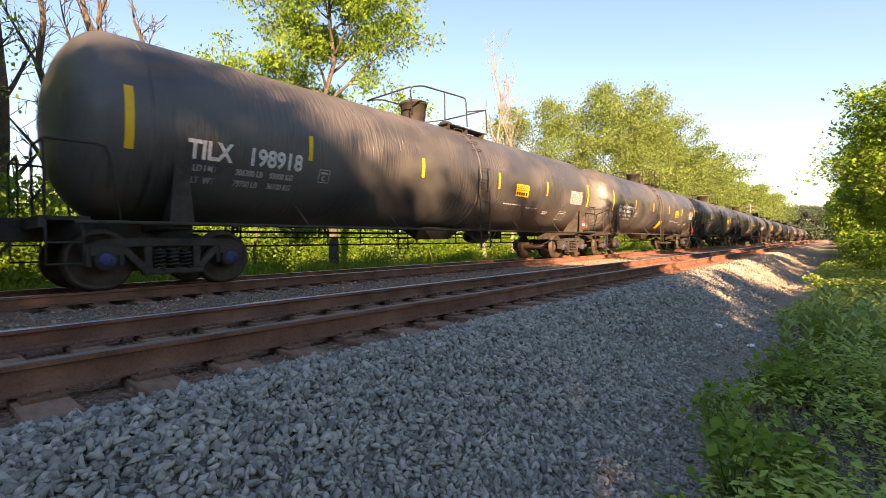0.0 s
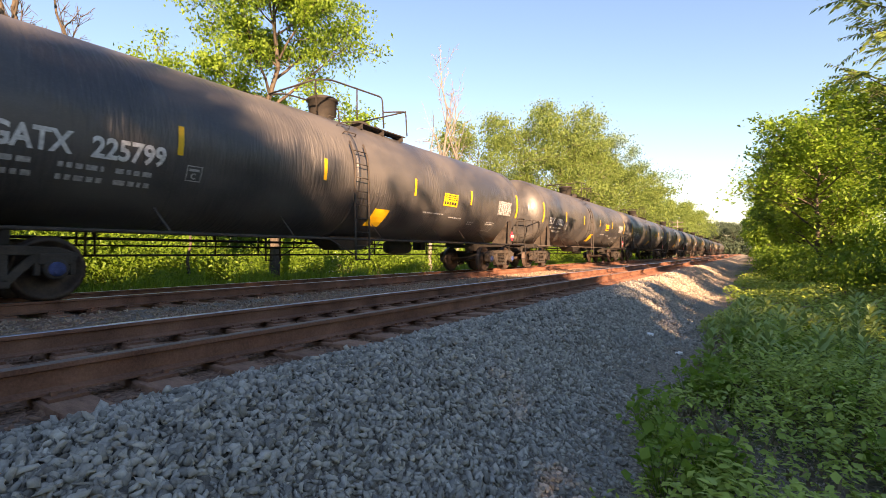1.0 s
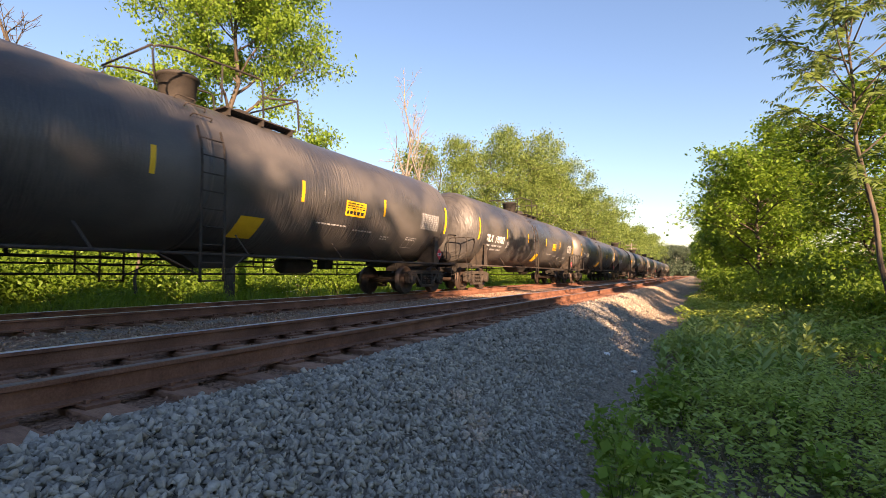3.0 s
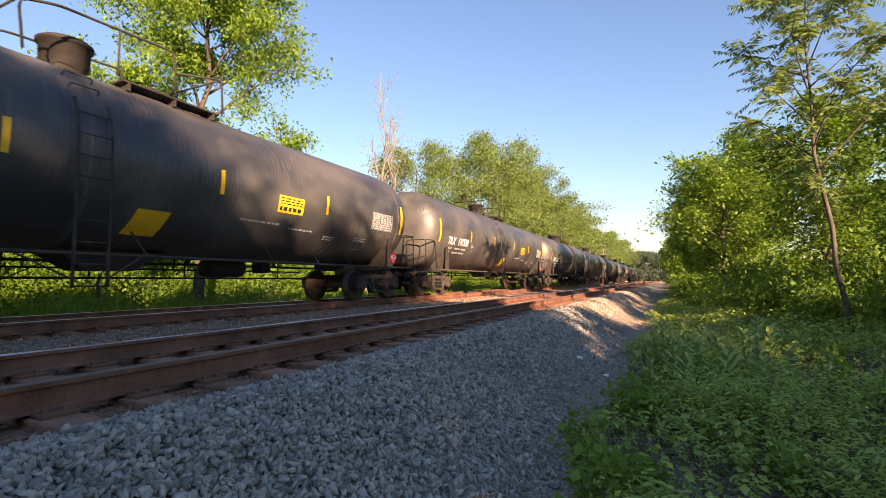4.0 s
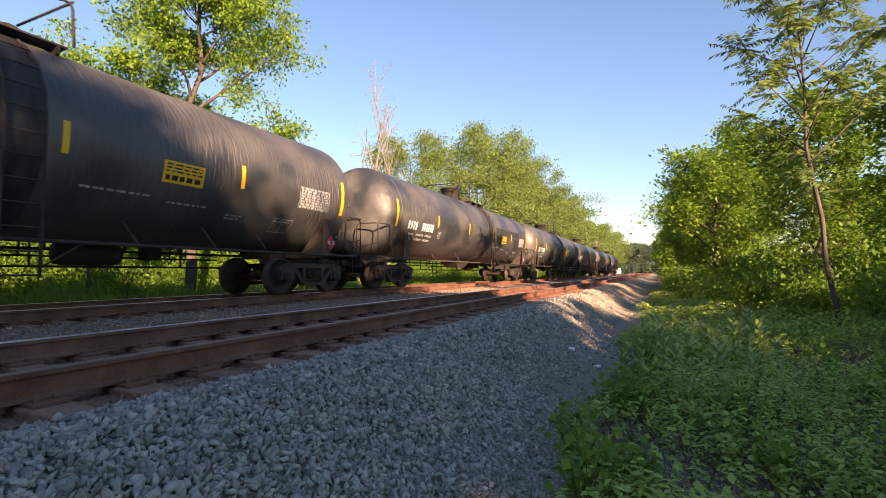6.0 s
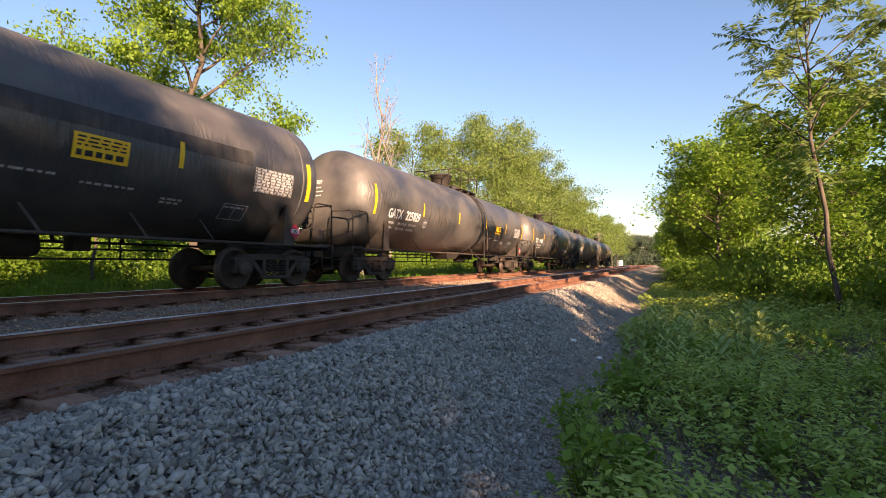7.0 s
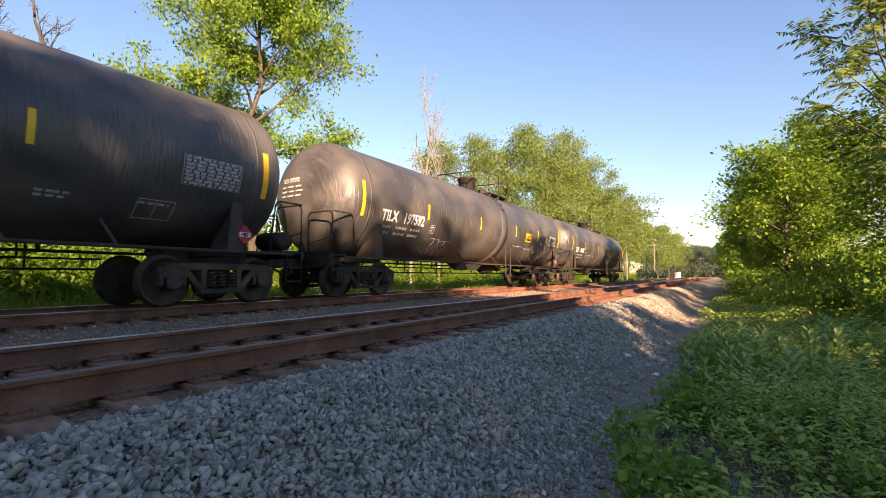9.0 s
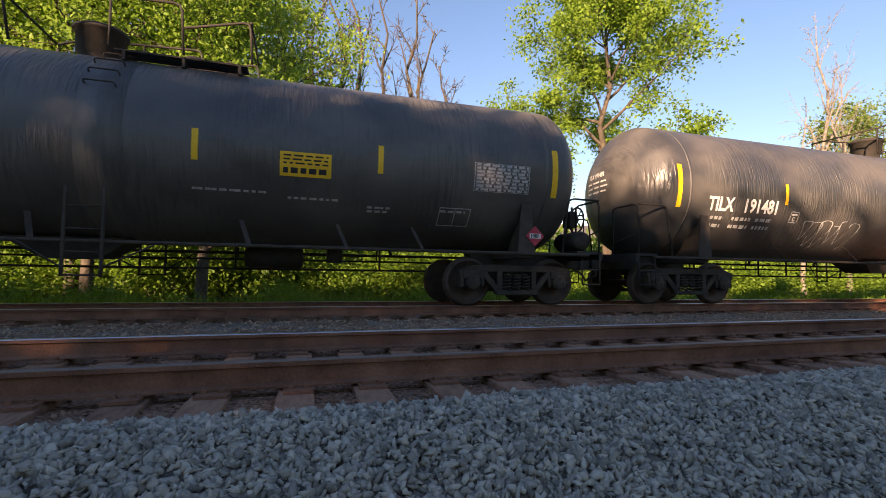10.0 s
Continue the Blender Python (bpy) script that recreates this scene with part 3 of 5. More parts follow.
    # fittings platform on top
    fy = (0.0, 0.0, 0.85, 0.2)[kind]
    bm = bmesh.new()
    wide = 1.3 if kind == 3 else 1.0
    lathe(bm, [(h, r * wide) for h, r in ((0, 0.30), (0.16, 0.30), (0.2, 0.35), (0.54, 0.37), (0.55, 0.41), (0.6, 0.41), (0.64, 0.35), (0.66, 0.0))], 28, "z", (0, fy - 0.7, ZC + R - 0.06))
    part("manway_dome", bm, DARK, car, "round steel bonnet over the fittings")
    bm = bmesh.new()
    box(bm, (0, fy + 0.95, ZC + R + 0.03), (0.5, 1.1, 0.035))
    deck = part("top_platform", bm, DARK, car)
    for s in (-1, 1):
        for k in range(5):
            bm = bmesh.new()
            box(bm, (s * (0.52 + 0.075 * k), fy + 0.75, ZC + R - 0.05), (0.05, 1.95, 0.03))
            part("walkway_slat", bm, DARK, deck)
        for k in range(3):
            bm = bmesh.new()
            box(bm, (s * 0.66, fy - 0.1 + k * 0.85, ZC + R - 0.13), (0.36, 0.045, 0.14))
            part("bracket", bm, DARK, deck)
    bm = bmesh.new()
    lathe(bm, [(0, 0.2), (0.26, 0.2), (0.3, 0.15), (0.3, 0)], 16, "z", (0, fy + 0.75, ZC + R))
    part("valve_cover", bm, DARK, car)
    bm = bmesh.new()
    rod(bm, (0, fy + 1.35, ZC + R), (0, fy + 1.35, ZC + R + 0.3), 0.09, 12)
    part("valve", bm, DARK, car)
    bm = bmesh.new()
    top = ZC + R
    for s in (-1, 1):
        railing(bm, [(s * 0.8, fy - 1.6, top - 0.1), (s * 0.85, fy - 1.7, top + 0.6), (s * 0.85, fy - 1.2, top + 0.75), (s * 0.85, fy + 0.7, top + 0.85), (s * 0.85, fy + 0.75, top)], 0.022)
        railing(bm, [(s * 0.85, fy + 0.75, top + 0.45), (s * 0.85, fy + 1.75, top + 0.72), (s * 0.85, fy + 1.8, top)], 0.022)
        rod(bm, (s * 0.85, fy - 0.3, top), (s * 0.85, fy - 0.3, top + 0.8), 0.02, 6)
    railing(bm, [(-0.85, fy - 1.7, top + 0.6), (0.85, fy - 1.7, top + 0.6)], 0.022)
    railing(bm, [(-0.85, fy + 1.76, top + 0.72), (0.85, fy + 1.76, top + 0.72)], 0.022)
    part("top_railing", bm, DARK, car)
    # reflectors and plates on the shell
    for u, v0, v1, w in ((-8.255, 2.08, 2.98, 0.12), (8.12, 2.08, 2.98, 0.12), *((k, 2.28, 2.75, 0.09) for k in strips)):
        bm = bmesh.new()
        shell_patch(bm, u - w / 2, u + w / 2, v0, v1)
        part("reflector", bm, YELLOW, car, "yellow reflective strip")
    if kind == 1:
        bm = bmesh.new()
        slanted = [on_shell(u, v, 0.012) for v in (1.40, 1.51, 1.62, 1.72, 1.82) for u in (-0.22, 0.36)]
        rows = [bm.verts.new(p + Vector((0, 0.2 * (p.z - 1.4), 0))) for p in slanted]
        for q in range(0, 8, 2):
            bm.faces.new((rows[q], rows[q + 1], rows[q + 3], rows[q + 2]))
        part("yellow_square", bm, YELLOW, car, "yellow painted square")
    rnd = random.Random(3)
    bm = bmesh.new()
    shell_patch(bm, notice - 0.4, notice + 0.4, 2.14, 2.52, 0.012, 0)
    plate = part("emergency_plate", bm, YELLOW, car, "yellow notice plate with black writing")
    bm = bmesh.new()
    bars(bm, notice - 0.35, 2.19, 0.7, 0.085, 1, rnd, 0.018)
    for v in (2.33, 2.39, 2.45):
        bars(bm, notice - 0.35, v, 0.7, 0.026, 1, rnd, 0.018)
    tagged(part("plate_writing", bm, INK, plate), kind="stuff")
    bm = bmesh.new()
    for k in range(8):
        bars(bm, 6.52, 2.13 + k * 0.062, 1.03, 0.038, 1, rnd)
    for k in range(9):
        shell_patch(bm, 6.48, 7.58, 2.113 + k * 0.062, 2.119 + k * 0.062)
    for u in (6.48, 6.75, 7.0, 7.3, 7.57):
        shell_patch(bm, u, u + 0.012, 2.113, 2.62)
    tagged(part("data_table", bm, FADED, car, "faded white table of small writing"), kind="stuff")
    bm = bmesh.new()
    for u0, v, w in ((1.9, 1.86, 1.1), (3.3, 1.8, 0.8), (4.6, 1.72, 0.4), (4.6, 1.66, 0.35), (5.9, 1.72, 0.5)):
        bars(bm, u0, v, w, 0.035, 1, rnd)
    for u0, u1, v0, v1 in ((5.9, 6.5, 1.5, 1.515), (5.9, 6.5, 1.79, 1.805), (5.9, 5.915, 1.5, 1.8), (6.19, 6.205, 1.5, 1.8), (6.485, 6.5, 1.5, 1.8)):
        shell_patch(bm, u0, u1, v0, v1)
    tagged(part("small_writing", bm, FADED, car), kind="stuff")
    bm = bmesh.new()
    lathe(bm, [(0.35, 0), (0.36, 0.17), (0.42, 0.2), (1.12, 0.2), (1.18, 0.17), (1.19, 0)], 20, "x", (0, 8.95, 1.3))
    part("end_reservoir", bm, GRIME, car, "small horizontal air reservoir")
    # hazard placard
    for u in (7.72,):
        bm = bmesh.new()
        c = Vector((1.47, u, 1.33))
        vs = [bm.verts.new(c + Vector((0, a, b))) for a, b in ((-0.19, 0), (0, -0.19), (0.19, 0), (0, 0.19))]
        bm.faces.new(vs)
        vs2 = [bm.verts.new(v.co - Vector((0.012, 0, 0))) for v in vs]
        bm.faces.new(vs2[::-1])
        for k in range(4):
            bm.faces.new((vs[k], vs2[k], vs2[(k + 1) % 4], vs[(k + 1) % 4]))
        pl = part("placard", bm, RED, car, "red diamond hazard placard")
        bm = bmesh.new()
        box(bm, (1.474, u, 1.33), (0.006, 0.23, 0.09))
        part("number_panel", bm, WHITE, pl)
        bm = bmesh.new()
        shell_text(bm, "1987", u - 0.1, 1.297, 0.095, 0.9, 0.004, lambda a, b: Vector((1.479, a, b)))
        part("digits", bm, INK, pl)
    for e in (-1, 1):
        build_truck(car, e * TRUCK_Y, e)
    return car


MARKS = [("", ""), ("TILX", "198918"), ("GATX", "225799"), ("TILX", "198221"), ("TILX", "191076"), ("TILX", "199082"), ("TILX", "197550"),
         ("GATX", "225823"), ("", ""), ("GATX", "225829"), ("TILX", "191489"), ("TILX", "197592"), ("TILX", "191481")]


def head_place(u, v):
    """On the dished head that leads: u to the viewer's right along +x, v the height."""
    r2 = (u * u + (v - ZC) ** 2) / (R * R)
    return Vector((u, -HALF - DISH * math.sqrt(1 - min(0.98, r2)) - 0.012, v))


def letter_car(car, mark, number):
    bm = bmesh.new()
    wide = mark[:1] == "G"
    if mark:
        shell_text(bm, mark, -7.45, 2.07, 0.40, 0.80 if wide else 0.86)
        shell_text(bm, number, -6.34 if wide else -6.46, 2.07, 0.40, 0.84 if wide else 0.9)
    else:
        for u in (-7.45, -7.27, -7.09, -6.91, -6.4, -6.24, -6.08, -5.92, -5.76, -5.6):
            shell_patch(bm, u, u + 0.11, 2.07, 2.35)
    tagged(part("reporting_mark", bm, WHITE, car, "white stencilled lettering"), kind="stuff")
    bm = bmesh.new()
    if number == "198918":
        for v, a, b, c in ((1.88, "LD LMT", "206300 LB", "93600 KG"), (1.70, "LT  WT", "79700 LB", "36100 KG")):
            for u, w in ((-7.35, a), (-6.65, b), (-6.02, c)):
                shell_text(bm, w, u, v, 0.135, 0.86, 0.005)
    else:
        rnd = random.Random(int(number or 7))
        for v in (1.88, 1.72):
            for u, w in ((-7.3, 0.35), (-6.7, 0.55), (-6.0, 0.5)):
                bars(bm, u, v, w, 0.07, 1, rnd)
    for u0, u1, v0, v1 in ((-4.98, -4.965, 1.9, 2.15), (-4.735, -4.72, 1.9, 2.15), (-4.98, -4.72, 1.9, 1.915), (-4.98, -4.72, 2.135, 2.15), (-4.94, -4.76, 2.06, 2.10)):
        shell_patch(bm, u0, u1, v0, v1)
    shell_text(bm, "C", -4.9, 1.94, 0.13, 0.9, 0.004)
    tagged(part("weight_lettering", bm, FADED, car), kind="stuff")
    bm = bmesh.new()
    w = mark and shell_text(bm, mark + " " + number, -0.75, 2.98, 0.16, 0.85, 0.006, head_place)
    for k in range(3):
        x = -0.75
        for q in range(3):
            a, b = x, x + 0.2 + 0.06 * ((k + q) % 2)
            bm.faces.new([bm.verts.new(head_place(s, t)) for s, t in ((a, 2.84 - k * 0.12), (b, 2.84 - k * 0.12), (b, 2.88 - k * 0.12), (a, 2.88 - k * 0.12))])
            x = b + 0.07
    tagged(part("head_lettering", bm, FADED, car), kind="stuff")


def graffiti(car, u, v, n, seed):
    """Sprayed loops and curves, no letters."""
    g = random.Random(seed)
    bm = bmesh.new()
    for k in range(n):
        cu, cv = u + 0.33 * k + g.uniform(-0.04, 0.04), v + g.uniform(-0.05, 0.05)
        a, b = g.uniform(0.12, 0.2), g.uniform(0.2, 0.3)
        ph, full = g.uniform(0, 6.28), g.uniform(4.2, 7.6)
        prev = None
        for q in range(29):
            t = ph + full * q / 28
            w = 0.012 + 0.006 * math.sin(3 * t)
            x, y = cu + a * math.cos(t) + 0.04 * math.sin(2 * t), cv + b * math.sin(t) + 0.05 * math.cos(2 * t)
            nx, ny = math.cos(t) / a, math.sin(t) / b
            ln = math.hypot(nx, ny)
            pair = [bm.verts.new(on_shell(x + sg * w * nx / ln, y + sg * w * ny / ln)) for sg in (-1, 1)]
            if prev:
                bm.faces.new((prev[0], prev[1], pair[1], pair[0]))
            prev = pair
    tagged(part("graffiti", bm, FADED, car, "pale sprayed scribble of loops"), kind="stuff")


def build_train():
    kinds = (3, 0, 1, 1, 1, 1, 1, 3, 3, 3, 1, 2, 2)
    cars, made = [], {}
    for k in kinds:
        if k in made:
            cars.append(copy_thing(made[k], Matrix.Identity(4)))
        else:
            made[k] = build_tank_car(k)
            cars.append(made[k])
    for i, (car, (mark, number)) in enumerate(zip(cars, MARKS)):
        letter_car(car, mark, number)
        tagged(car, "dusty black railway tank car with yellow reflectors, rolling", "tank car", "cars of the train")
        car.location = (X_FAR, START + (i - 1) * PITCH, 0)
    for car in (cars[1], cars[2]):
        for truck in [c for c in car.children if c.name.split(".")[0] == "truck"]:
            for t in (-1, 1):
                bm = bmesh.new()
                lathe(bm, [(1.10, 0.0), (1.10, 0.105), (1.15, 0.1), (1.155, 0.0)], 16, "x", (0, t * WB / 2, WR))
                for q in range(3):
                    box(bm, (1.16, t * WB / 2 + 0.055 * math.cos(q * 2.094), WR + 0.055 * math.sin(q * 2.094)), (0.03, 0.03, 0.03))
                part("bearing_cap", bm, BLUE, truck, "blue axle bearing cap")
    bm = bmesh.new()
    shell_patch(bm, 2.1, 6.4, 2.62, 2.92, 0.008)
    part("painted_stripe", bm, SOOT, cars[8], "long black painted-over stripe")
    graffiti(cars[12], -4.35, 1.76, 6, 2)
    graffiti(cars[11], -4.6, 1.55, 4, 3)
    return cars


CARS = build_train()


# ---- stones ----
def stone_field(name, label, n, x0, x1, y0, y1, size, mat, seed, lift=0.3, keep=None):
    """Many angular stones joined into one mesh."""
    g = np.random.default_rng(seed)
    pts, hulls = [], []
    while len(pts) < 40:
        p = g.normal(size=(9, 3))
        p /= np.linalg.norm(p, axis=1)[:, None]
        if min(np.linalg.norm(p[i] - p[j]) for i in range(9) for j in range(i)) < 0.45:
            continue
        tri = []
        for i, j, k in itertools.combinations(range(9), 3):
            nn = np.cross(p[j] - p[i], p[k] - p[i])
            side = (p - p[i]) @ nn
            if side.max() < 1e-9:
                tri.append((i, j, k))
            elif side.min() > -1e-9:
                tri.append((i, k, j))
        if len(tri) == 14:
            pts.append(p), hulls.append(tri)
    shapes, tris = np.array(pts), np.array(hulls)
    x, y = g.uniform(x0, x1, n), g.uniform(y0, y1, n)
    if keep is not None:
        ok = keep(x, y, g)
        x, y = x[ok], y[ok]
    n = len(x)
    s = size * np.exp(np.clip(g.normal(0, 0.3, n), -0.7, 0.45))
    q = g.normal(size=(n, 4))
    q /= np.linalg.norm(q, axis=1)[:, None]
    w, i, j, k = q.T
    rot = np.stack([1 - 2 * (j * j + k * k), 2 * (i * j - k * w), 2 * (i * k + j * w), 2 * (i * j + k * w), 1 - 2 * (i * i + k * k), 2 * (j * k - i * w), 2 * (i * k - j * w), 2 * (j * k + i * w), 1 - 2 * (i * i + j * j)], -1).reshape(-1, 3, 3)
    sq = np.stack([g.uniform(0.9, 1.6, n), g.uniform(0.65, 1.05, n), g.uniform(0.35, 0.7, n)], -1)
    pick = g.integers(0, 40, n)
    v = shapes[pick] * sq[:, None, :]
    v = np.einsum("nij,nkj->nki", rot, v) * (s / 2)[:, None, None]
    z = ground_z(x, y) + s * g.uniform(-0.1, lift, n)
    v = v + np.stack([x, y, z], -1)[:, None, :]
    f = tris[pick] + 9 * np.arange(n)[:, None, None]
    return tagged(new(name, mesh_from(name, v.reshape(-1, 3), f.reshape(-1, 3), mat)), label, "stones", kind="stuff")


def thin_out(x, y, g):
    return g.uniform(size=len(x)) < np.clip((-0.75 + 0.3 * np.sin(y * 0.8) - x) / 0.8, 0.0, 1.0)


stone_field("ballast", "loose angular grey track ballast stones", 47000, -2.84, -0.3, -3.0, 5.2, 0.049, STONE, 1, keep=thin_out)
stone_field("ballast", "loose angular grey track ballast stones", 21000, -2.84, -0.3, 5.2, 14.0, 0.053, STONE, 2, keep=thin_out)
stone_field("ballast", "loose angular grey track ballast stones", 9000, -2.84, -0.3, 14.0, 34.0, 0.05, GRAVEL, 5, keep=thin_out)
stone_field("ballast", "brown dusty ballast between the two tracks", 11000, -7.95, -5.45, -6.0, 24.0, 0.045, STONE_BROWN, 3)


def verge_edge(x, y, g):
    return g.uniform(size=len(x)) < np.clip((x + 1.9) / 0.7, 0.0, 1.0)


stone_field("gravel", "small brown-grey gravel trodden beside the weeds", 25000, -1.9, 0.4, -2.0, 12.0, 0.021, GRAVEL, 8, keep=verge_edge)


def off_rails(x, y, g):
    return np.minimum(np.abs(x - X_NEAR - GAUGE / 2), np.abs(x - X_NEAR + GAUGE / 2)) > 0.12


stone_field("dirt", "rusty brown dirt and gravel between the ties", 15000, -5.6, -2.72, -4.0, 16.0, 0.036, DIRT, 4, lift=0.25, keep=off_rails)


# ---- plants ----
def tubes(segs, n=6):
    """Tapered tubes for (a, b, ra, rb) rows, as arrays of vertices and quads."""
    a, b = np.array([s[0] for s in segs]), np.array([s[1] for s in segs])
    ra, rb = np.array([s[2] for s in segs]), np.array([s[3] for s in segs])
    d = b - a
    d = d / np.maximum(np.linalg.norm(d, axis=1), 1e-6)[:, None]
    ref = np.where(np.abs(d[:, 2:3]) > 0.9, np.array([[1.0, 0, 0]]), np.array([[0, 0, 1.0]]))
    u = np.cross(d, ref)
    u /= np.linalg.norm(u, axis=1)[:, None]
    w = np.cross(d, u)
    ang = np.arange(n) * math.tau / n
    ring = np.cos(ang)[None, :, None] * u[:, None] + np.sin(ang)[None, :, None] * w[:, None]
    v = np.concatenate([a[:, None] + ring * ra[:, None, None], b[:, None] + ring * rb[:, None, None]], 1)
    k = np.arange(n)
    q = np.stack([k, (k + 1) % n, (k + 1) % n + n, k + n], -1)
    f = q[None] + (2 * n) * np.arange(len(segs))[:, None, None]
    return v.reshape(-1, 3), f.reshape(-1, 4)


def leaf_quads(g, centres, size, flat=0.08, long=1.7, droop=0.15):
    """One folded pointed leaf at each centre, in random directions; flat: how level they lie."""
    n = len(centres)
    az = g.uniform(0, math.tau, n)
    tilt = g.normal(0, 1 - flat, n)
    d = np.stack([np.cos(az) * np.cos(tilt), np.sin(az) * np.cos(tilt), np.sin(tilt) - droop], -1)
    d /= np.linalg.norm(d, axis=1)[:, None]
    up = np.stack([g.normal(0, 1 - flat, n), g.normal(0, 1 - flat, n), np.ones(n)], -1)
    s = np.cross(d, up)
    s /= np.maximum(np.linalg.norm(s, axis=1), 1e-6)[:, None]
    nn = np.cross(s, d)
    L = (size * np.exp(np.clip(g.normal(0, 0.25, n), -0.5, 0.4)))[:, None]
    wd = L / long
    c = np.asarray(centres)
    v = np.stack([c - d * L * 0.5, c + s * wd * 0.5 + nn * wd * 0.12 + d * L * 0.05, c + d * L * 0.5 - nn * L * 0.08, c - s * wd * 0.5 + nn * wd * 0.12 + d * L * 0.05], 1)
    f = np.array([[0, 1, 2], [0, 2, 3]])[None] + 4 * np.arange(n)[:, None, None]
    return v.reshape(-1, 3), f.reshape(-1, 3)


def skeleton_of(g, height, crown_r, clear, trunk_r, limbs, twigs=4, wander=0.12, rise=0.5, narrow=False):
    """Trunk, limbs and twigs; returns the segments and the twig ends."""
    segs, tips = [], []
    n = 9
    pts = [np.array([0.0, 0, -0.3])]
    for i in range(1, n + 1):
        pts.append(np.array([0, 0, height * 0.93 * i / n]) + np.append(g.normal(0, wander * height / 14 * i / n * 3, 2), 0))
    rad = [trunk_r * (1 - 0.9 * (i / n) ** 0.8) + 0.012 for i in range(n + 1)]
    for i in range(n):
        segs.append((pts[i], pts[i + 1], rad[i], rad[i + 1]))
    tips.append(pts[-1])
    for k in range(limbs):
        h = clear + (height * 0.95 - clear) * ((k + g.uniform(0, 1)) / limbs) ** 0.9
        t = h / (height * 0.93) * n
        i = int(min(t, n - 1))
        p = pts[i] + (pts[i + 1] - pts[i]) * min(1, t - i)
        u = (h - clear) / max(0.1, height - clear)
        reach = crown_r * (0.45 + 0.9 * math.sin(math.pi * min(1, 0.22 + 0.78 * u))) * g.uniform(0.65, 1.15)
        if narrow:
            reach = crown_r * (1.1 - 0.8 * u) * g.uniform(0.6, 1.2)
        az = k * 2.4 + g.uniform(-0.5, 0.5)
        d = np.array([math.cos(az), math.sin(az), rise + g.uniform(-0.2, 0.35)])
        r = max(0.02, rad[i] * 0.55)
        m = 5
        q = p
        for j in range(m):
            d = d + g.normal(0, 0.16, 3) + np.array([0, 0, 0.05])
            d2 = d / np.linalg.norm(d)
            nx = q + d2 * reach / m
            r1 = r * (1 - (j + 1) / (m + 0.4))
            r0 = r * (1 - j / (m + 0.4))
            segs.append((q, nx, r0, max(0.008, r1)))
            if j >= 1:
                for _ in range(twigs):
                    e = d2 + g.normal(0, 0.6, 3) + np.array([0, 0, 0.15])
                    e /= np.linalg.norm(e)
                    ln = reach * g.uniform(0.15, 0.34)
                    mid = q + (nx - q) * g.uniform(0, 1)
                    end = mid + e * ln
                    segs.append((mid, end, max(0.012, r1 * 0.4), 0.007))
                    tips.append(end)
                    for _ in range(2):
                        e2 = e + g.normal(0, 0.5, 3)
                        st = mid + (end - mid) * g.uniform(0.3, 0.9)
                        en = st + e2 / np.linalg.norm(e2) * ln * 0.55
                        segs.append((st, en, 0.009, 0.006))
                        tips.append(en)
            q = nx
        tips.append(q)
    return segs, np.array(tips)


def build_tree(name, seed, height, crown_r, clear, trunk_r, limbs, leaf_mat, leaf_size, per_tip, clump, label, twigs=4, bark=None, rise=0.5, narrow=False, wander=0.12, category="tree", skirt=0, flat=0.08):
    g = np.random.default_rng(seed)
    tree = tagged(thing(name), label, category)
    segs, tips = skeleton_of(g, height, crown_r, clear, trunk_r, limbs, twigs, wander, rise, narrow)
    for nm, sg in (("trunk", segs[:9]), ("branchwork", segs[9:])):
        v, f = tubes(sg)
        tr = new(nm, mesh_from(nm, v, f, bark or BARK, True))
        tagged(tr, kind="stuff" if nm == "branchwork" else "")
        tr.parent = tree
    if per_tip:
        c = np.repeat(tips, per_tip, 0)
        c = c + g.normal(0, clump, c.shape) * np.array([1, 1, 0.7])
        if skirt:
            a, rr = g.uniform(0, math.tau, skirt), crown_r * np.sqrt(g.uniform(0.2, 1.1, skirt))
            low = np.stack([np.cos(a) * rr, np.sin(a) * rr, g.uniform(0.1, clear + 0.8, skirt)], -1)
            c = np.concatenate([c, low])
        c = c[c[:, 2] > 0.05]
        v, f = leaf_quads(g, c, leaf_size, flat)
        cr = new("crown", mesh_from("crown", v, f, leaf_mat))
        cr.parent = tree
    return tree


def stand(tree, x, y, turn=0.0, size=1.0, sink=0.0):
    tree.matrix_basis = pose(x, y, float(ground_z(x, y)) - sink, 0, 0, turn)
    tree.scale = (size, size, size)
    return tree


def repeat(tree, x, y, turn, size=1.0, tall=1.0):
    k = copy_thing(tree, pose(x, y, float(ground_z(x, y)), 0, 0, turn))
    k.scale = (size, size, size * tall)
    return k


# the open-crowned tree behind the train
stand(build_tree("broadleaf_tree", 11, 14.8, 3.5, 5.4, 0.24, 20, LEAF_A, 0.135, 60, 0.27, "tall broadleaf tree with an open bright green crown", 4, rise=0.75), -16.6, 12.4)
# thick green trees further back along the far side
wood_a = stand(build_tree("broadleaf_tree", 12, 12.5, 3.6, 1.8, 0.2, 20, LEAF_A, 0.135, 32, 0.46, "leafy broadleaf tree in low sunlight beyond the train", 4, rise=0.5), -17.0, -6.2)
repeat(wood_a, -16.6, -2.9, 80, 0.98)
repeat(wood_a, -19.5, -7.5, 200, 1.1)
repeat(wood_a, -21.0, -13.5, 300, 1.0)
repeat(wood_a, -19.5, -10.0, 140, 0.9)
repeat(wood_a, -21.5, -2.8, 30, 1.1)
# a low leafy limb-height sapling ahead of the open-crowned tree
stand(build_tree("broadleaf_tree", 25, 5.9, 1.5, 3.6, 0.06, 9, LEAF_A, 0.135, 30, 0.22, "slim young broadleaf tree with a light crown", 3, rise=0.3), -16.8, 9.0)
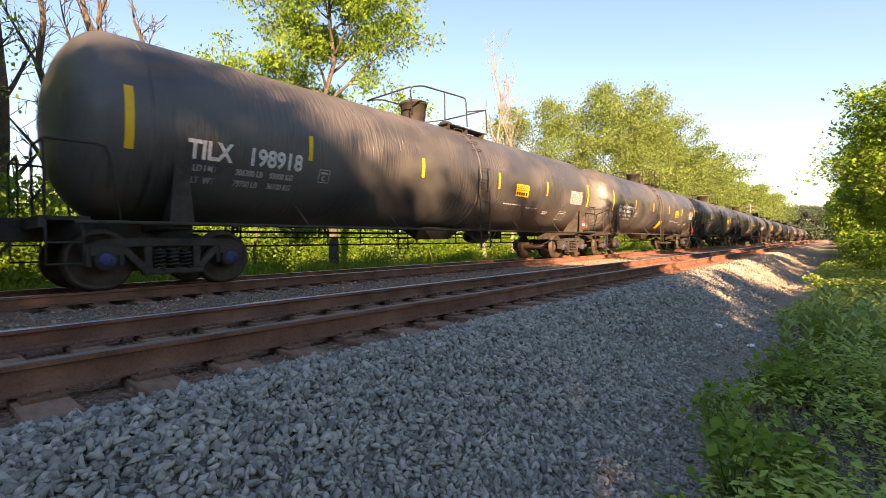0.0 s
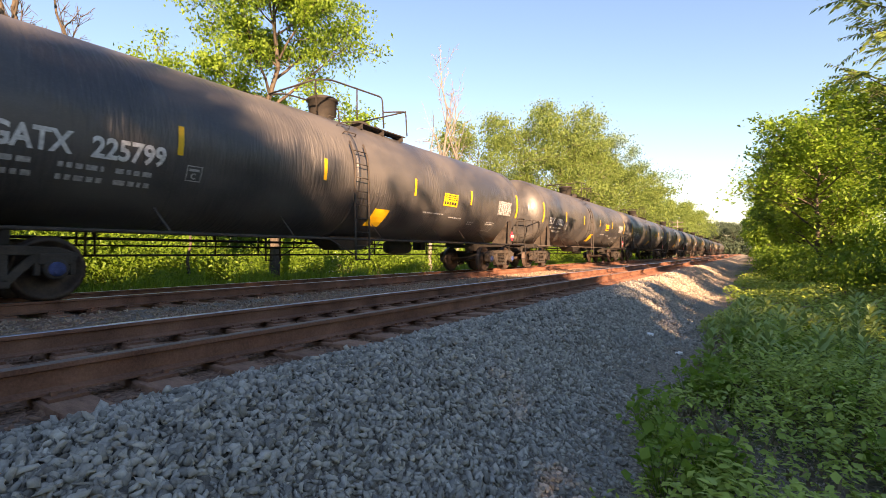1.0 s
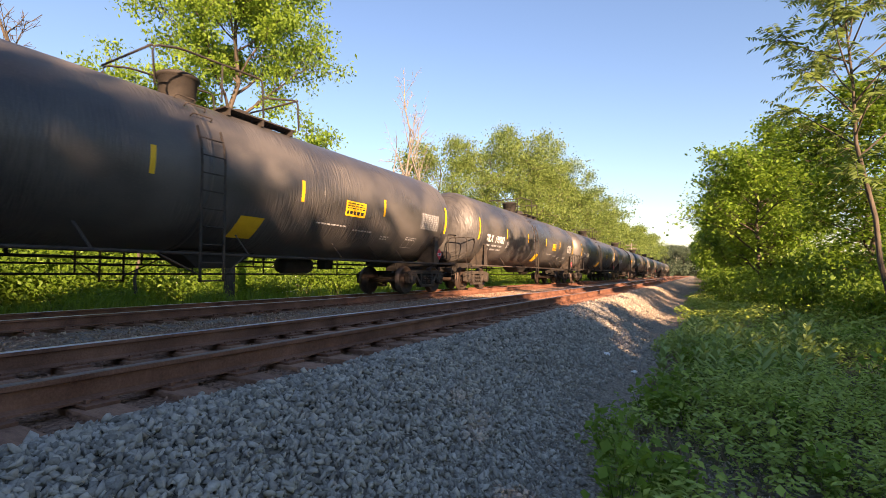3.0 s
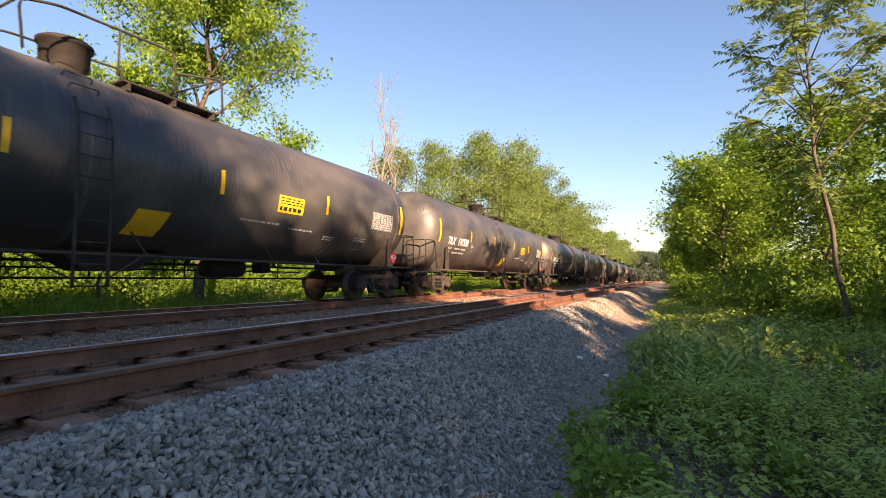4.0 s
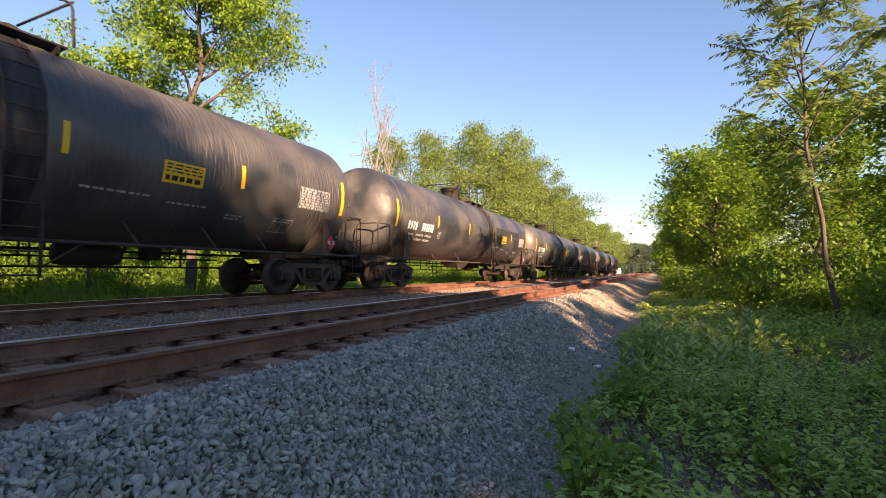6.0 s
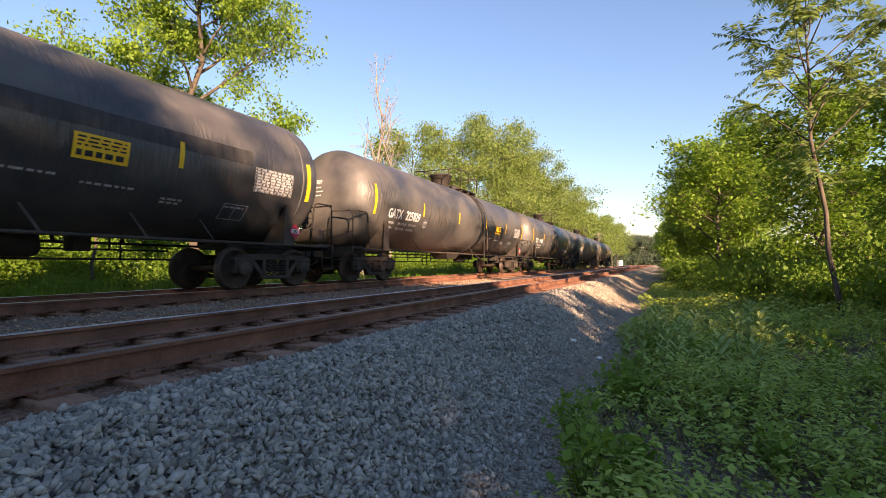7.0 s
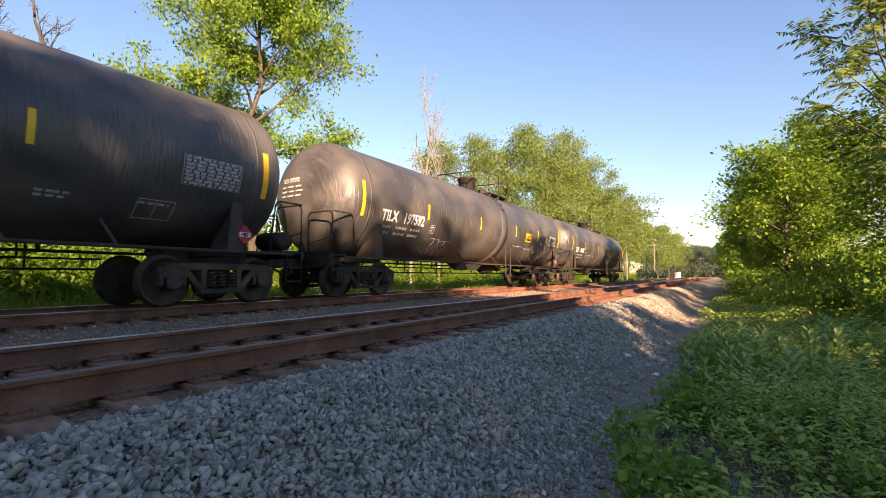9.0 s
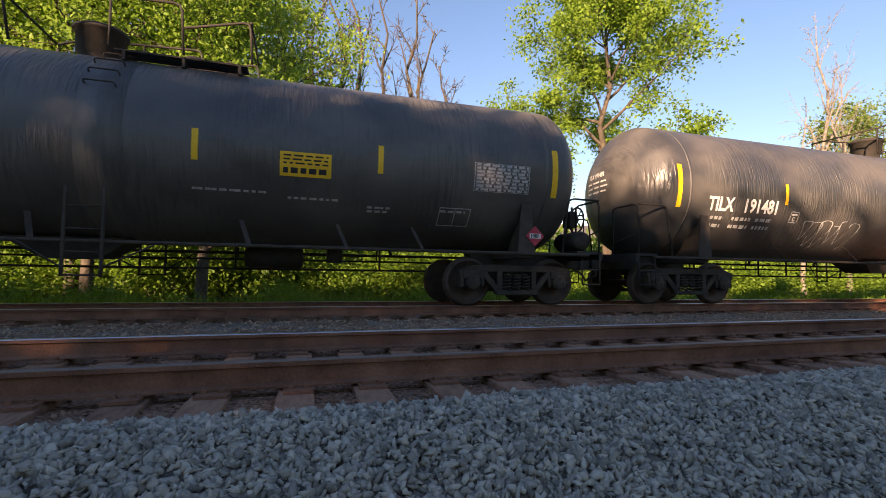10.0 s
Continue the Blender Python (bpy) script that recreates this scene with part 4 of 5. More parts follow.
# bare trees
bare = stand(build_tree("bare_tree", 13, 13.5, 2.0, 2.2, 0.2, 12, None, 0, 0, 0, "slender leafless tree standing beyond the train", 3, rise=1.8, wander=0.12), -25.0, 2.0, 0, 1.3)
for x, y, a, s in ((-26.0, 4.4, 70, 1.05), (-24.0, 6.2, 150, 0.9), (-27.0, 0.6, 220, 1.1), (-25.2, 8.0, 300, 0.85), (-27.5, 3.2, 20, 1.15), (-28.5, 6.6, 110, 1.15), (-25.5, -0.4, 250, 0.95)):
    repeat(bare, x, y, a, 1.28 * s)
# bleached dead trees
stand(build_tree("dead_tree", 14, 17.8, 4.4, 5.5, 0.2, 15, None, 0, 0, 0, "bleached dead tree with thin bare branches", 2, DEADWOOD, 1.9, True, 0.08), -20.0, 30.6)
repeat(bpy.data.objects["dead_tree"], -19.0, 31.0, 140, 0.82)
stand(build_tree("dead_tree", 15, 12.0, 2.2, 6.0, 0.16, 6, None, 0, 0, 0, "shorter bleached dead tree with a broken crown", 2, DEADWOOD, 0.5, True, 0.1), -19.6, 28.2)
# row beyond the far track, its haze painted into the leaf colour
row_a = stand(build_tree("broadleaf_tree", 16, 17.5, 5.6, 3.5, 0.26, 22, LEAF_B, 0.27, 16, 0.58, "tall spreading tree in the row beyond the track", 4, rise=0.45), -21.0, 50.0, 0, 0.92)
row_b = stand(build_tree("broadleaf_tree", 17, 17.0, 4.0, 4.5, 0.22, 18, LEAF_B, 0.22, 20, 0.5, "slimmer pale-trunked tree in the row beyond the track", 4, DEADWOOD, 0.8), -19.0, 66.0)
row_c = stand(build_tree("broadleaf_tree", 18, 17.5, 5.4, 3.0, 0.26, 16, LEAF_B, 0.5, 14, 0.8, "distant tree in the row beyond the track, haze painted into its colour", 2, rise=0.45), -20.5, 190.0)
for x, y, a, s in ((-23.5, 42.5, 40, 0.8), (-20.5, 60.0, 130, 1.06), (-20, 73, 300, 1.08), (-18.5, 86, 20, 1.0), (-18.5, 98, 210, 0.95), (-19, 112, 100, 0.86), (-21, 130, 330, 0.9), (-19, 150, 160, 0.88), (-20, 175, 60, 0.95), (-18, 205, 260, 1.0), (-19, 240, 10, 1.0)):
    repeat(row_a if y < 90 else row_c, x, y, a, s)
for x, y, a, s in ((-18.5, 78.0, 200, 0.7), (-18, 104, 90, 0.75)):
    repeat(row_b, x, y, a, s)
# woods that close the far end; distance haze is put into their leaf colour
far_wood = stand(build_tree("broadleaf_tree", 19, 17.5, 5.4, 2.0, 0.26, 14, LEAF_F, 0.6, 12, 0.9, "tree in the distant woods, blue haze painted into its leaves", 2, rise=0.45, skirt=300), -36.0, 300.0)
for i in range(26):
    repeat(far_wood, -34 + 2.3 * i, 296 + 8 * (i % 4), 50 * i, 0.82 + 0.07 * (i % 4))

# right-hand trees and thicket
# side_a's sunlit look is put into its colour by the brighter leaf
side_a = stand(build_tree("thicket_tree", 21, 7.6, 2.5, 0.5, 0.11, 24, LEAF_A, 0.18, 15, 0.30, "dense young broadleaf tree leafy to the ground", 4, rise=0.45, skirt=2600, flat=0.5), 3.1, 31.0, 0, 1.12)
side_b = stand(build_tree("thicket_tree", 22, 8.6, 2.6, 0.4, 0.11, 26, LEAF_C, 0.19, 14, 0.32, "tall dense thicket tree with drooping leafy branches", 4, rise=0.35, skirt=3000, flat=0.5), 5.1, 20.4, 40, 0.82)
repeat(side_b, 6.6, 14.2, 130, 0.72)
side_c = stand(build_tree("thicket_tree", 23, 7.6, 2.5, 0.5, 0.11, 14, LEAF_C, 0.42, 12, 0.45, "distant young tree leafy to the ground", 2, rise=0.45, skirt=500), 3.4, 118.0, 0, 1.3)
for x, y, a, s in ((4.4, 37, 60, 1.1), (3.2, 41, 200, 1.0), (5.0, 46, 310, 1.2), (3.6, 54, 20, 1.1), (4.8, 64, 100, 1.25), (3.8, 76, 240, 1.2), (4.6, 90, 150, 1.3), (4.0, 108, 30, 1.3), (4.6, 130, 280, 1.4), (4.2, 160, 190, 1.5), (5.0, 200, 80, 1.6), (5.0, 245, 10, 1.6)):
    repeat(side_a if y < 60 else side_c, x, y, a, s)
for x, y, a, s in ((9.5, 30, 10, 0.6), (11.0, 36, 170, 0.7)):
    repeat(side_b, x, y, a, s)
side_d = stand(build_tree("thicket_tree", 24, 8.6, 2.6, 0.4, 0.11, 20, LEAF_C, 0.26, 10, 0.34, "tall dense tree on the bank behind the verge", 3, rise=0.35, skirt=900), 20.0, -46.0, 40, 1.8)
# trees behind the camera, whose shade lies on the ground and the train
for x, y, a, s, k in ((18.5, -4.5, 160, 0.95, 1.0), (17.5, -9.0, 260, 1.25, 0.95), (19, -13.5, 20, 1.5, 1.0), (18, -18.5, 120, 1.55, 1.0), (15.5, -17.0, 70, 1.1, 1.0), (19.5, -23.6, 220, 1.75, 1.0), (18, -30, 310, 1.85, 1.0), (22, -32, 30, 1.8, 1.0), (20, -34, 70, 1.75, 1.0), (18, -40, 10, 1.75, 1.0), (24, -22, 100, 1.5, 1.0)):
    repeat(side_d, x, y, a, s, k)


def bush(seed, w, h, mat, n, leaf):
    g = np.random.default_rng(seed)
    ob = tagged(thing("bush"), "low leafy roadside bush in sunlight", "bush")
    lob = g.uniform(-1, 1, (14, 3)) * np.array([w, w, 0.3 * h]) * 0.7 + np.array([0, 0, 0.5 * h])
    c = lob[g.integers(0, 14, n)] + g.normal(0, 1, (n, 3)) * np.array([w * 0.28, w * 0.28, h * 0.24])
    c = c[(c[:, 2] > 0.03)]
    v, f = leaf_quads(g, c, leaf)
    k = new("foliage", mesh_from("foliage", v, f, mat))
    k.parent = ob
    segs = [(np.array([0, 0, -0.1]), p, 0.02, 0.006) for p in lob]
    v, f = tubes(segs, 5)
    k = new("woody_base", mesh_from("woody_base", v, f, BARK))
    k.parent = ob
    return ob


# bush_a takes the deeper leaf so its colour holds the hedge's part shade
bush_a = stand(bush(31, 1.7, 2.6, LEAF_C, 4600, 0.155), -20.2, 6.0)
bush_b = stand(bush(32, 1.5, 1.8, LEAF_C, 4200, 0.13), -19.4, 9.0)
rb = random.Random(7)
y = -14.0
while y < 130:
    if 17.4 < y < 22.0:
        y += 1.0
        continue
    repeat(bush_a if rb.random() < 0.6 else bush_b, -20.0 + rb.uniform(-0.8, 0.8), y, rb.uniform(0, 360), rb.uniform(0.85, 1.15))
    repeat(bush_a, -23.0 + rb.uniform(-1.0, 1.0), y + 0.8, rb.uniform(0, 360), rb.uniform(1.2, 1.6))
    if rb.random() < 0.6:
        repeat(bush_b, -15.6 + rb.uniform(-0.8, 0.8), y + 0.4, rb.uniform(0, 360), rb.uniform(0.3, 0.5))
    if y < 40 and rb.random() < 0.75:
        repeat(bush_b, -13.6 + rb.uniform(-0.6, 0.6), y, rb.uniform(0, 360), rb.uniform(0.45, 0.7))
    y += rb.uniform(1.5, 2.4) * (1.0 if y < 35 else 2.4)
# far bushes share the leaf colour that has haze painted in
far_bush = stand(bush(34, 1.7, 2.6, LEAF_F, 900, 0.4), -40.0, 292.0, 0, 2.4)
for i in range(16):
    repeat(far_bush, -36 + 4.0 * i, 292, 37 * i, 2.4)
# thicket foot on the near side
bush_c = stand(bush(33, 1.1, 1.3, LEAF_C, 2400, 0.11), 3.0, 17.2)
for x, y, a, s in ((2.4, 21.2, 30, 0.9), (4.2, 16.0, 80, 1.1), (4.6, 12.6, 200, 1.1), (5.4, 10.8, 300, 1.2), (1.6, 24.5, 150, 0.8), (3.7, 14.4, 10, 0.8), (1.2, 30.5, 70, 0.9), (1.6, 36, 0, 1.0), (1.8, 44, 120, 1.1), (6.8, 9.0, 40, 1.3), (5.6, 27, 20, 1.9), (7.6, 25.0, 100, 2.0), (9.4, 24, 200, 2.2), (4.6, 29.5, 250, 1.9), (8.0, 19.0, 60, 1.7)):
    repeat(bush_c, x, y, a, s)


def feather_tree():
    """A slim young tree with feather-shaped compound leaves."""
    g = np.random.default_rng(41)
    tree = tagged(thing("sapling"), "slim young tree with feathery compound leaves", "tree")
    path = [(0, 0, -0.2), (-0.12, 0, 0.7), (-0.25, 0, 1.5), (-0.28, 0, 2.4), (-0.42, 0, 3.3), (-0.52, 0, 4.0), (-0.5, 0.05, 5.2), (-0.55, 0.1, 6.6), (-0.5, 0.1, 7.6)]
    rad = [0.065, 0.056, 0.05, 0.046, 0.042, 0.038, 0.028, 0.018, 0.008]
    P = [np.array(p, float) for p in path]
    segs = [(P[i], P[i + 1], rad[i], rad[i + 1]) for i in range(len(P) - 1)]
    ends = []
    for k in range(17):
        h = 3.7 + 3.9 * k / 17
        i = max(j for j in range(len(P) - 1) if P[j][2] <= h)
        p = P[i] + (P[i + 1] - P[i]) * (h - P[i][2]) / (P[i + 1][2] - P[i][2])
        az = k * 2.4
        d = np.array([math.cos(az), math.sin(az), 0.9])
        ln = g.uniform(1.1, 2.0) * (1.1 - 0.5 * k / 17)
        q = p
        for j in range(3):
            d = d + np.array([0, 0, 0.05]) + g.normal(0, 0.1, 3)
            nx = q + d / np.linalg.norm(d) * ln / 3
            segs.append((q, nx, 0.022 - 0.006 * j, 0.016 - 0.005 * j))
            if j:
                ends.append((nx, az))
            q = nx
        ends.append((q, az))
        ends.append((q, az))
    for k in range(5):
        ends.append((np.array([-0.35 - 0.1 * k, 0, 3.0 + 0.3 * k]), k * 1.9))
    cs, ds, ls = [], [], []
    for p, a0 in ends:
        for m in range(4):
            az = a0 + g.normal(0, 1.0) + m
            el = g.uniform(-0.6, 0.7)
            d = np.array([math.cos(az) * math.cos(el), math.sin(az) * math.cos(el), math.sin(el)])
            side = np.cross(d, [0, 0, 1])
            side /= np.linalg.norm(side)
            ln = g.uniform(0.5, 0.8)
            segs.append((p, p + d * ln + np.array([0, 0, -0.1 * ln]), 0.006, 0.003))
            for t in np.linspace(0.15, 1, 11):
                c = p + d * ln * t + np.array([0, 0, -0.1 * ln * t * t])
                for s in (-1, 1):
                    dd = side * s + d * 0.35 + np.array([0, 0, -0.25]) + g.normal(0, 0.1, 3)
                    cs.append(c), ds.append(dd / np.linalg.norm(dd)), ls.append(0.15 * (1.15 - 0.5 * abs(t - 0.5)))
    v, f = tubes(segs, 6)
    k = new("trunk", mesh_from("trunk", v, f, BARK, True))
    k.parent = tree
    c, d, L = np.array(cs), np.array(ds), np.array(ls)[:, None]
    s = np.cross(d, np.array([0, 0, 1.0]) + g.normal(0, 0.8, d.shape))
    s /= np.linalg.norm(s, axis=1)[:, None]
    v = np.stack([c, c + d * L * 0.4 + s * L * 0.16, c + d * L + np.array([0, 0, -0.02]), c + d * L * 0.4 - s * L * 0.16], 1)
    f = np.array([[0, 1, 2], [0, 2, 3]])[None] + 4 * np.arange(len(c))[:, None, None]
    k = new("crown", mesh_from("crown", v.reshape(-1, 3), f.reshape(-1, 3), LEAF_B))
    k.parent = tree
    return tree


stand(feather_tree(), 3.55, 12.6, 0, 1.0)


# ---- low growth on the near side ----
def edge_x(y):
    """Where the growth begins beside the gravel."""
    return -0.76 + 0.14 * smooth_step(10, 24, y) + 0.16 * np.sin(y * 0.9 + 1.0) + 0.15 * np.sin(y * 2.3)


def low_growth(name, label, mat, seed, n, x1, y0, y1, size, height, gap, flat=0.6):
    g = np.random.default_rng(seed)
    x, y = g.uniform(-1.0, x1, n), g.uniform(y0, y1, n)
    lump = 0.5 + 0.5 * np.sin(x * 2.1 + 1.3 * np.sin(y * 1.1 + seed)) * np.sin(y * 1.7 + 1.1 * np.sin(x * 1.3))
    inside = smooth_step(0.0, 0.5, x - edge_x(y))
    keep = (g.uniform(size=n) < inside * (gap + (1 - gap) * lump)) & (np.hypot(x, y) > 1.2)
    x, y, lump, inside = x[keep], y[keep], lump[keep], inside[keep]
    top = height * (0.35 + 0.9 * lump) * (0.35 + 0.65 * inside)
    z = ground_z(x, y) + top * np.sqrt(g.uniform(0.02, 1, len(x)))
    v, f = leaf_quads(g, np.stack([x, y, z], -1), size, flat, 1.6, 0.05)
    return tagged(new(name, mesh_from(name, v, f, mat)), label, "undergrowth", kind="stuff")


low_growth("undergrowth", "dense low green weeds beside the gravel", LEAF_D, 51, 60000, 5.5, -1.0, 11.0, 0.038, 0.16, 0.05, 0.5)
low_growth("undergrowth", "dense low green weeds beside the gravel", LEAF_D, 52, 50000, 7.0, 11.0, 32.0, 0.10, 0.42, 0.5)
low_growth("creeping_leaves", "bright broad leaves creeping over the verge", LEAF_D, 53, 7000, 3.0, 1.5, 15.0, 0.07, 0.33, 0.1, 0.6)


def weed_stand(name, label, mat, seed, plants, leaves, x1, y0, y1, size, height):
    """Upright weeds: leaves in whorls round many short stems, thicker in drifts."""
    g = np.random.default_rng(seed)
    x, y = g.uniform(-1.0, x1, plants), g.uniform(y0, y1, plants)
    drift = 0.5 + 0.5 * np.sin(x * 1.4 + 1.7 * np.sin(y * 0.8 + seed)) * np.sin(y * 1.2 + 1.3 * np.sin(x * 1.1))
    inside = smooth_step(0.05, 0.6, x - edge_x(y))
    keep = (g.uniform(size=plants) < inside * (0.04 + 0.96 * drift ** 1.4)) & (np.hypot(x, y) > 1.3)
    x, y, drift, inside = x[keep], y[keep], drift[keep], inside[keep]
    top = height * (0.45 + 0.75 * drift) * (0.4 + 0.6 * inside) * np.exp(g.normal(0, 0.2, len(x)))
    lean = g.normal(0, 0.15, (len(x), 2))
    u = np.sqrt(np.linspace(0.08, 1.0, leaves))[None] * top[:, None]
    az = np.arange(leaves)[None] * 2.4 + g.uniform(0, 6.28, len(x))[:, None]
    reach = size * (0.75 - 0.3 * np.linspace(0, 1, leaves))[None] * np.ones_like(u)
    c = np.stack([x[:, None] + lean[:, :1] * u + reach * np.cos(az), y[:, None] + lean[:, 1:] * u + reach * np.sin(az), ground_z(x, y)[:, None] + u], -1).reshape(-1, 3)
    a, n = az.ravel(), az.size
    d = np.stack([np.cos(a), np.sin(a), g.normal(0.05, 0.35, n)], -1)
    d /= np.linalg.norm(d, axis=1)[:, None]
    side = np.cross(d, np.stack([g.normal(0, 0.25, n), g.normal(0, 0.25, n), np.ones(n)], -1))
    side /= np.linalg.norm(side, axis=1)[:, None]
    L = (size * np.exp(g.normal(0, 0.2, n)))[:, None]
    drop = np.array([0, 0, 1.0]) * L
    v = np.stack([c - d * L * 0.6, c - d * L * 0.15 + side * L * 0.24, c + d * L * 0.25 + side * L * 0.2 - drop * 0.06, c + d * L * 0.62 - drop * 0.2, c + d * L * 0.25 - side * L * 0.2 - drop * 0.06, c - d * L * 0.15 - side * L * 0.24], 1)
    f = np.array([[0, 1, 5], [1, 2, 4], [1, 4, 5], [2, 3, 4]])[None] + 6 * np.arange(n)[:, None, None]
    return tagged(new(name, mesh_from(name, v.reshape(-1, 3), f.reshape(-1, 3), mat)), label, "undergrowth", kind="stuff")


weed_stand("weeds", "knee-high leafy green weeds on the verge", LEAF_D, 54, 6800, 15, 3.6, 0.8, 11.0, 0.05, 0.34)
weed_stand("weeds", "fine-leaved green weeds on the verge", LEAF_D, 55, 5000, 17, 5.5, 1.5, 12.0, 0.042, 0.36)


def blades(name, label, mat, seed, n, x0, x1, y0, y1, h, category="grass"):
    g = np.random.default_rng(seed)
    x, y = g.uniform(x0, x1, n), g.uniform(y0, y1, n)
    z = ground_z(x, y)
    a = g.uniform(0, math.tau, n)
    hh = h * np.exp(g.normal(0, 0.35, n))
    lean = g.normal(0, 0.35, (n, 2)) * hh[:, None]
    w = 0.012 + 0.006 * g.uniform(size=n)
    base = np.stack([x, y, z], -1)
    sx = np.stack([np.cos(a) * w, np.sin(a) * w, np.zeros(n)], -1)
    mid = base + np.stack([lean[:, 0] * 0.35, lean[:, 1] * 0.35, hh * 0.6], -1)
    tip = base + np.stack([lean[:, 0], lean[:, 1], hh], -1)
    v = np.stack([base - sx, base + sx, mid + sx * 0.7, mid - sx * 0.7, tip], 1)
    f = np.array([[0, 1, 2], [0, 2, 3], [3, 2, 4]])[None] + 5 * np.arange(n)[:, None, None]
    return tagged(new(name, mesh_from(name, v.reshape(-1, 3), f.reshape(-1, 3), mat)), label, category, kind="stuff")


blades("tall_grass", "tall green grass along the far track", LEAF_C, 61, 30000, -17.5, -11.2, -8, 40, 0.32)
DRY = material("dry_stalk", (0.16, 0.11, 0.07), (0.34, 0.26, 0.17), 0.9, 0, 8, 0, 8, island=0.3)
blades("dry_stalks", "dead brown stalks among the weeds", DRY, 62, 4200, -0.6, 2.6, 1.0, 10, 0.085, "dry grass")


def milkweed(seed):
    g = np.random.default_rng(seed)
    plant = tagged(thing("milkweed"), "pale green upright weed with long paired leaves", "plant", "upright weeds beside the gravel")
    h = 0.62
    v, f = tubes([(np.array([0, 0, -0.05]), np.array([0.02, 0, h * 0.5]), 0.008, 0.007), (np.array([0.02, 0, h * 0.5]), np.array([0.0, 0.02, h]), 0.007, 0.004)], 6)
    k = new("stem", mesh_from("stem", v, f, LEAF_E))
    k.parent = plant
    # one cupped leaf shared by all
    rows = [(0.0, 0.008), (0.05, 0.03), (0.11, 0.042), (0.17, 0.034), (0.21, 0.016), (0.235, 0.002)]
    lv, lf = [], []
    for a, w in rows:
        lv += [(a, -w, 0.2 * w + 0.12 * a - 0.9 * a * a), (a, 0, 0.12 * a - 0.9 * a * a), (a, w, 0.2 * w + 0.12 * a - 0.9 * a * a)]
    for i in range(len(rows) - 1):
        for j in (0, 1):
            p = 3 * i + j
            lf.append((p, p + 3, p + 4, p + 1))
    me = mesh_from("leaf", np.array(lv), np.array(lf), LEAF_E, True)
    for i in range(7):
        z = 0.12 + (h - 0.12) * i / 6
        for s in (0, 180):
            lo = new("leaf", me)
            lo.parent = plant
            lo.matrix_basis = pose(0.01, 0, z, 0, -25 - 5 * i + g.uniform(-8, 8), i * 90 + s + g.uniform(-15, 15))
            q = 1.0 - 0.07 * abs(i - 3)
            lo.scale = (q, q, q)
    return plant


weed = stand(milkweed(71), 0.35, 7.4)
rm = random.Random(9)
for _ in range(70):
    yy = rm.uniform(6.6, 12.5)
    xx = rm.uniform(-0.55, 1.5) + 0.07 * (yy - 7)
    repeat(weed, xx, yy, rm.uniform(0, 360), rm.uniform(0.6, 0.92))


def leafy_weed(seed):
    g = np.random.default_rng(seed)
    plant = tagged(thing("leafy_weed"), "bright broad-leaved weed at the gravel edge", "plant", "broad-leaved weeds")
    tips = [np.array([g.normal(0, 0.13), g.normal(0, 0.13), g.uniform(0.1, 0.34)]) for _ in range(26)]
    v, f = tubes([(np.array([0, 0, -0.03]), p, 0.004, 0.002) for p in tips], 4)
    k = tagged(new("stalk", mesh_from("stalk", v, f, LEAF_A)), kind="stuff")
    k.parent = plant
    c = np.repeat(np.array(tips), 3, 0) + g.normal(0, 0.03, (78, 3))
    v, f = leaf_quads(g, c, 0.072, 0.5, 1.3)
    k = new("foliage", mesh_from("foliage", v, f, LEAF_A))
    k.parent = plant
    return plant


broad = stand(leafy_weed(81), -0.25, 3.3)
for _ in range(22):
    yy = rm.uniform(2.2, 9.0)
    repeat(broad, float(edge_x(yy)) + rm.uniform(0.15, 0.75), yy, rm.uniform(0, 360), rm.uniform(0.6, 1.15))
for _ in range(16):
    repeat(broad, rm.uniform(0.4, 2.6), rm.uniform(3.0, 11.0), rm.uniform(0, 360), rm.uniform(0.8, 1.3))


SCRAP = material("white_scrap", (0.8, 0.8, 0.79), (0.9, 0.9, 0.89), 0.6, 0, 9, 0.0)


def litter(x, y, s, seed):
    g = random.Random(seed)
    bm = bmesh.new()
    box(bm, (0, 0, 0.02), (0.11 * s, 0.07 * s, 0.035), bevel=0.012)
    for v in bm.verts:
        v.co += Vector((g.uniform(-1, 1), g.uniform(-1, 1), g.uniform(-1, 1))) * 0.012
    ob = part("litter", bm, SCRAP, None)
    ob.matrix_basis = pose(x, y, float(ground_z(x, y)), 8, 5, g.uniform(0, 180))
    return tagged(ob, "small crumpled white scrap on the gravel", "litter")


litter(-1.36, 8.2, 0.9, 1)
litter(-0.9, 7.8, 0.9, 2)


# ---- houses beyond the hedge ----
SIDING = material("pale_siding", (0.62, 0.62, 0.60), (0.78, 0.78, 0.76), 0.7, 0, 2, 0.3, 20, stretch=(0.3, 0.3, 6))
ROOFING = material("grey_shingles", (0.07, 0.07, 0.075), (0.16, 0.155, 0.15), 0.9, 0, 4, 0.4, 18)
PANE = material("dark_window_glass", (0.02, 0.025, 0.03), (0.05, 0.055, 0.06), 0.08, 0, 2, 0, 5, 0.5)


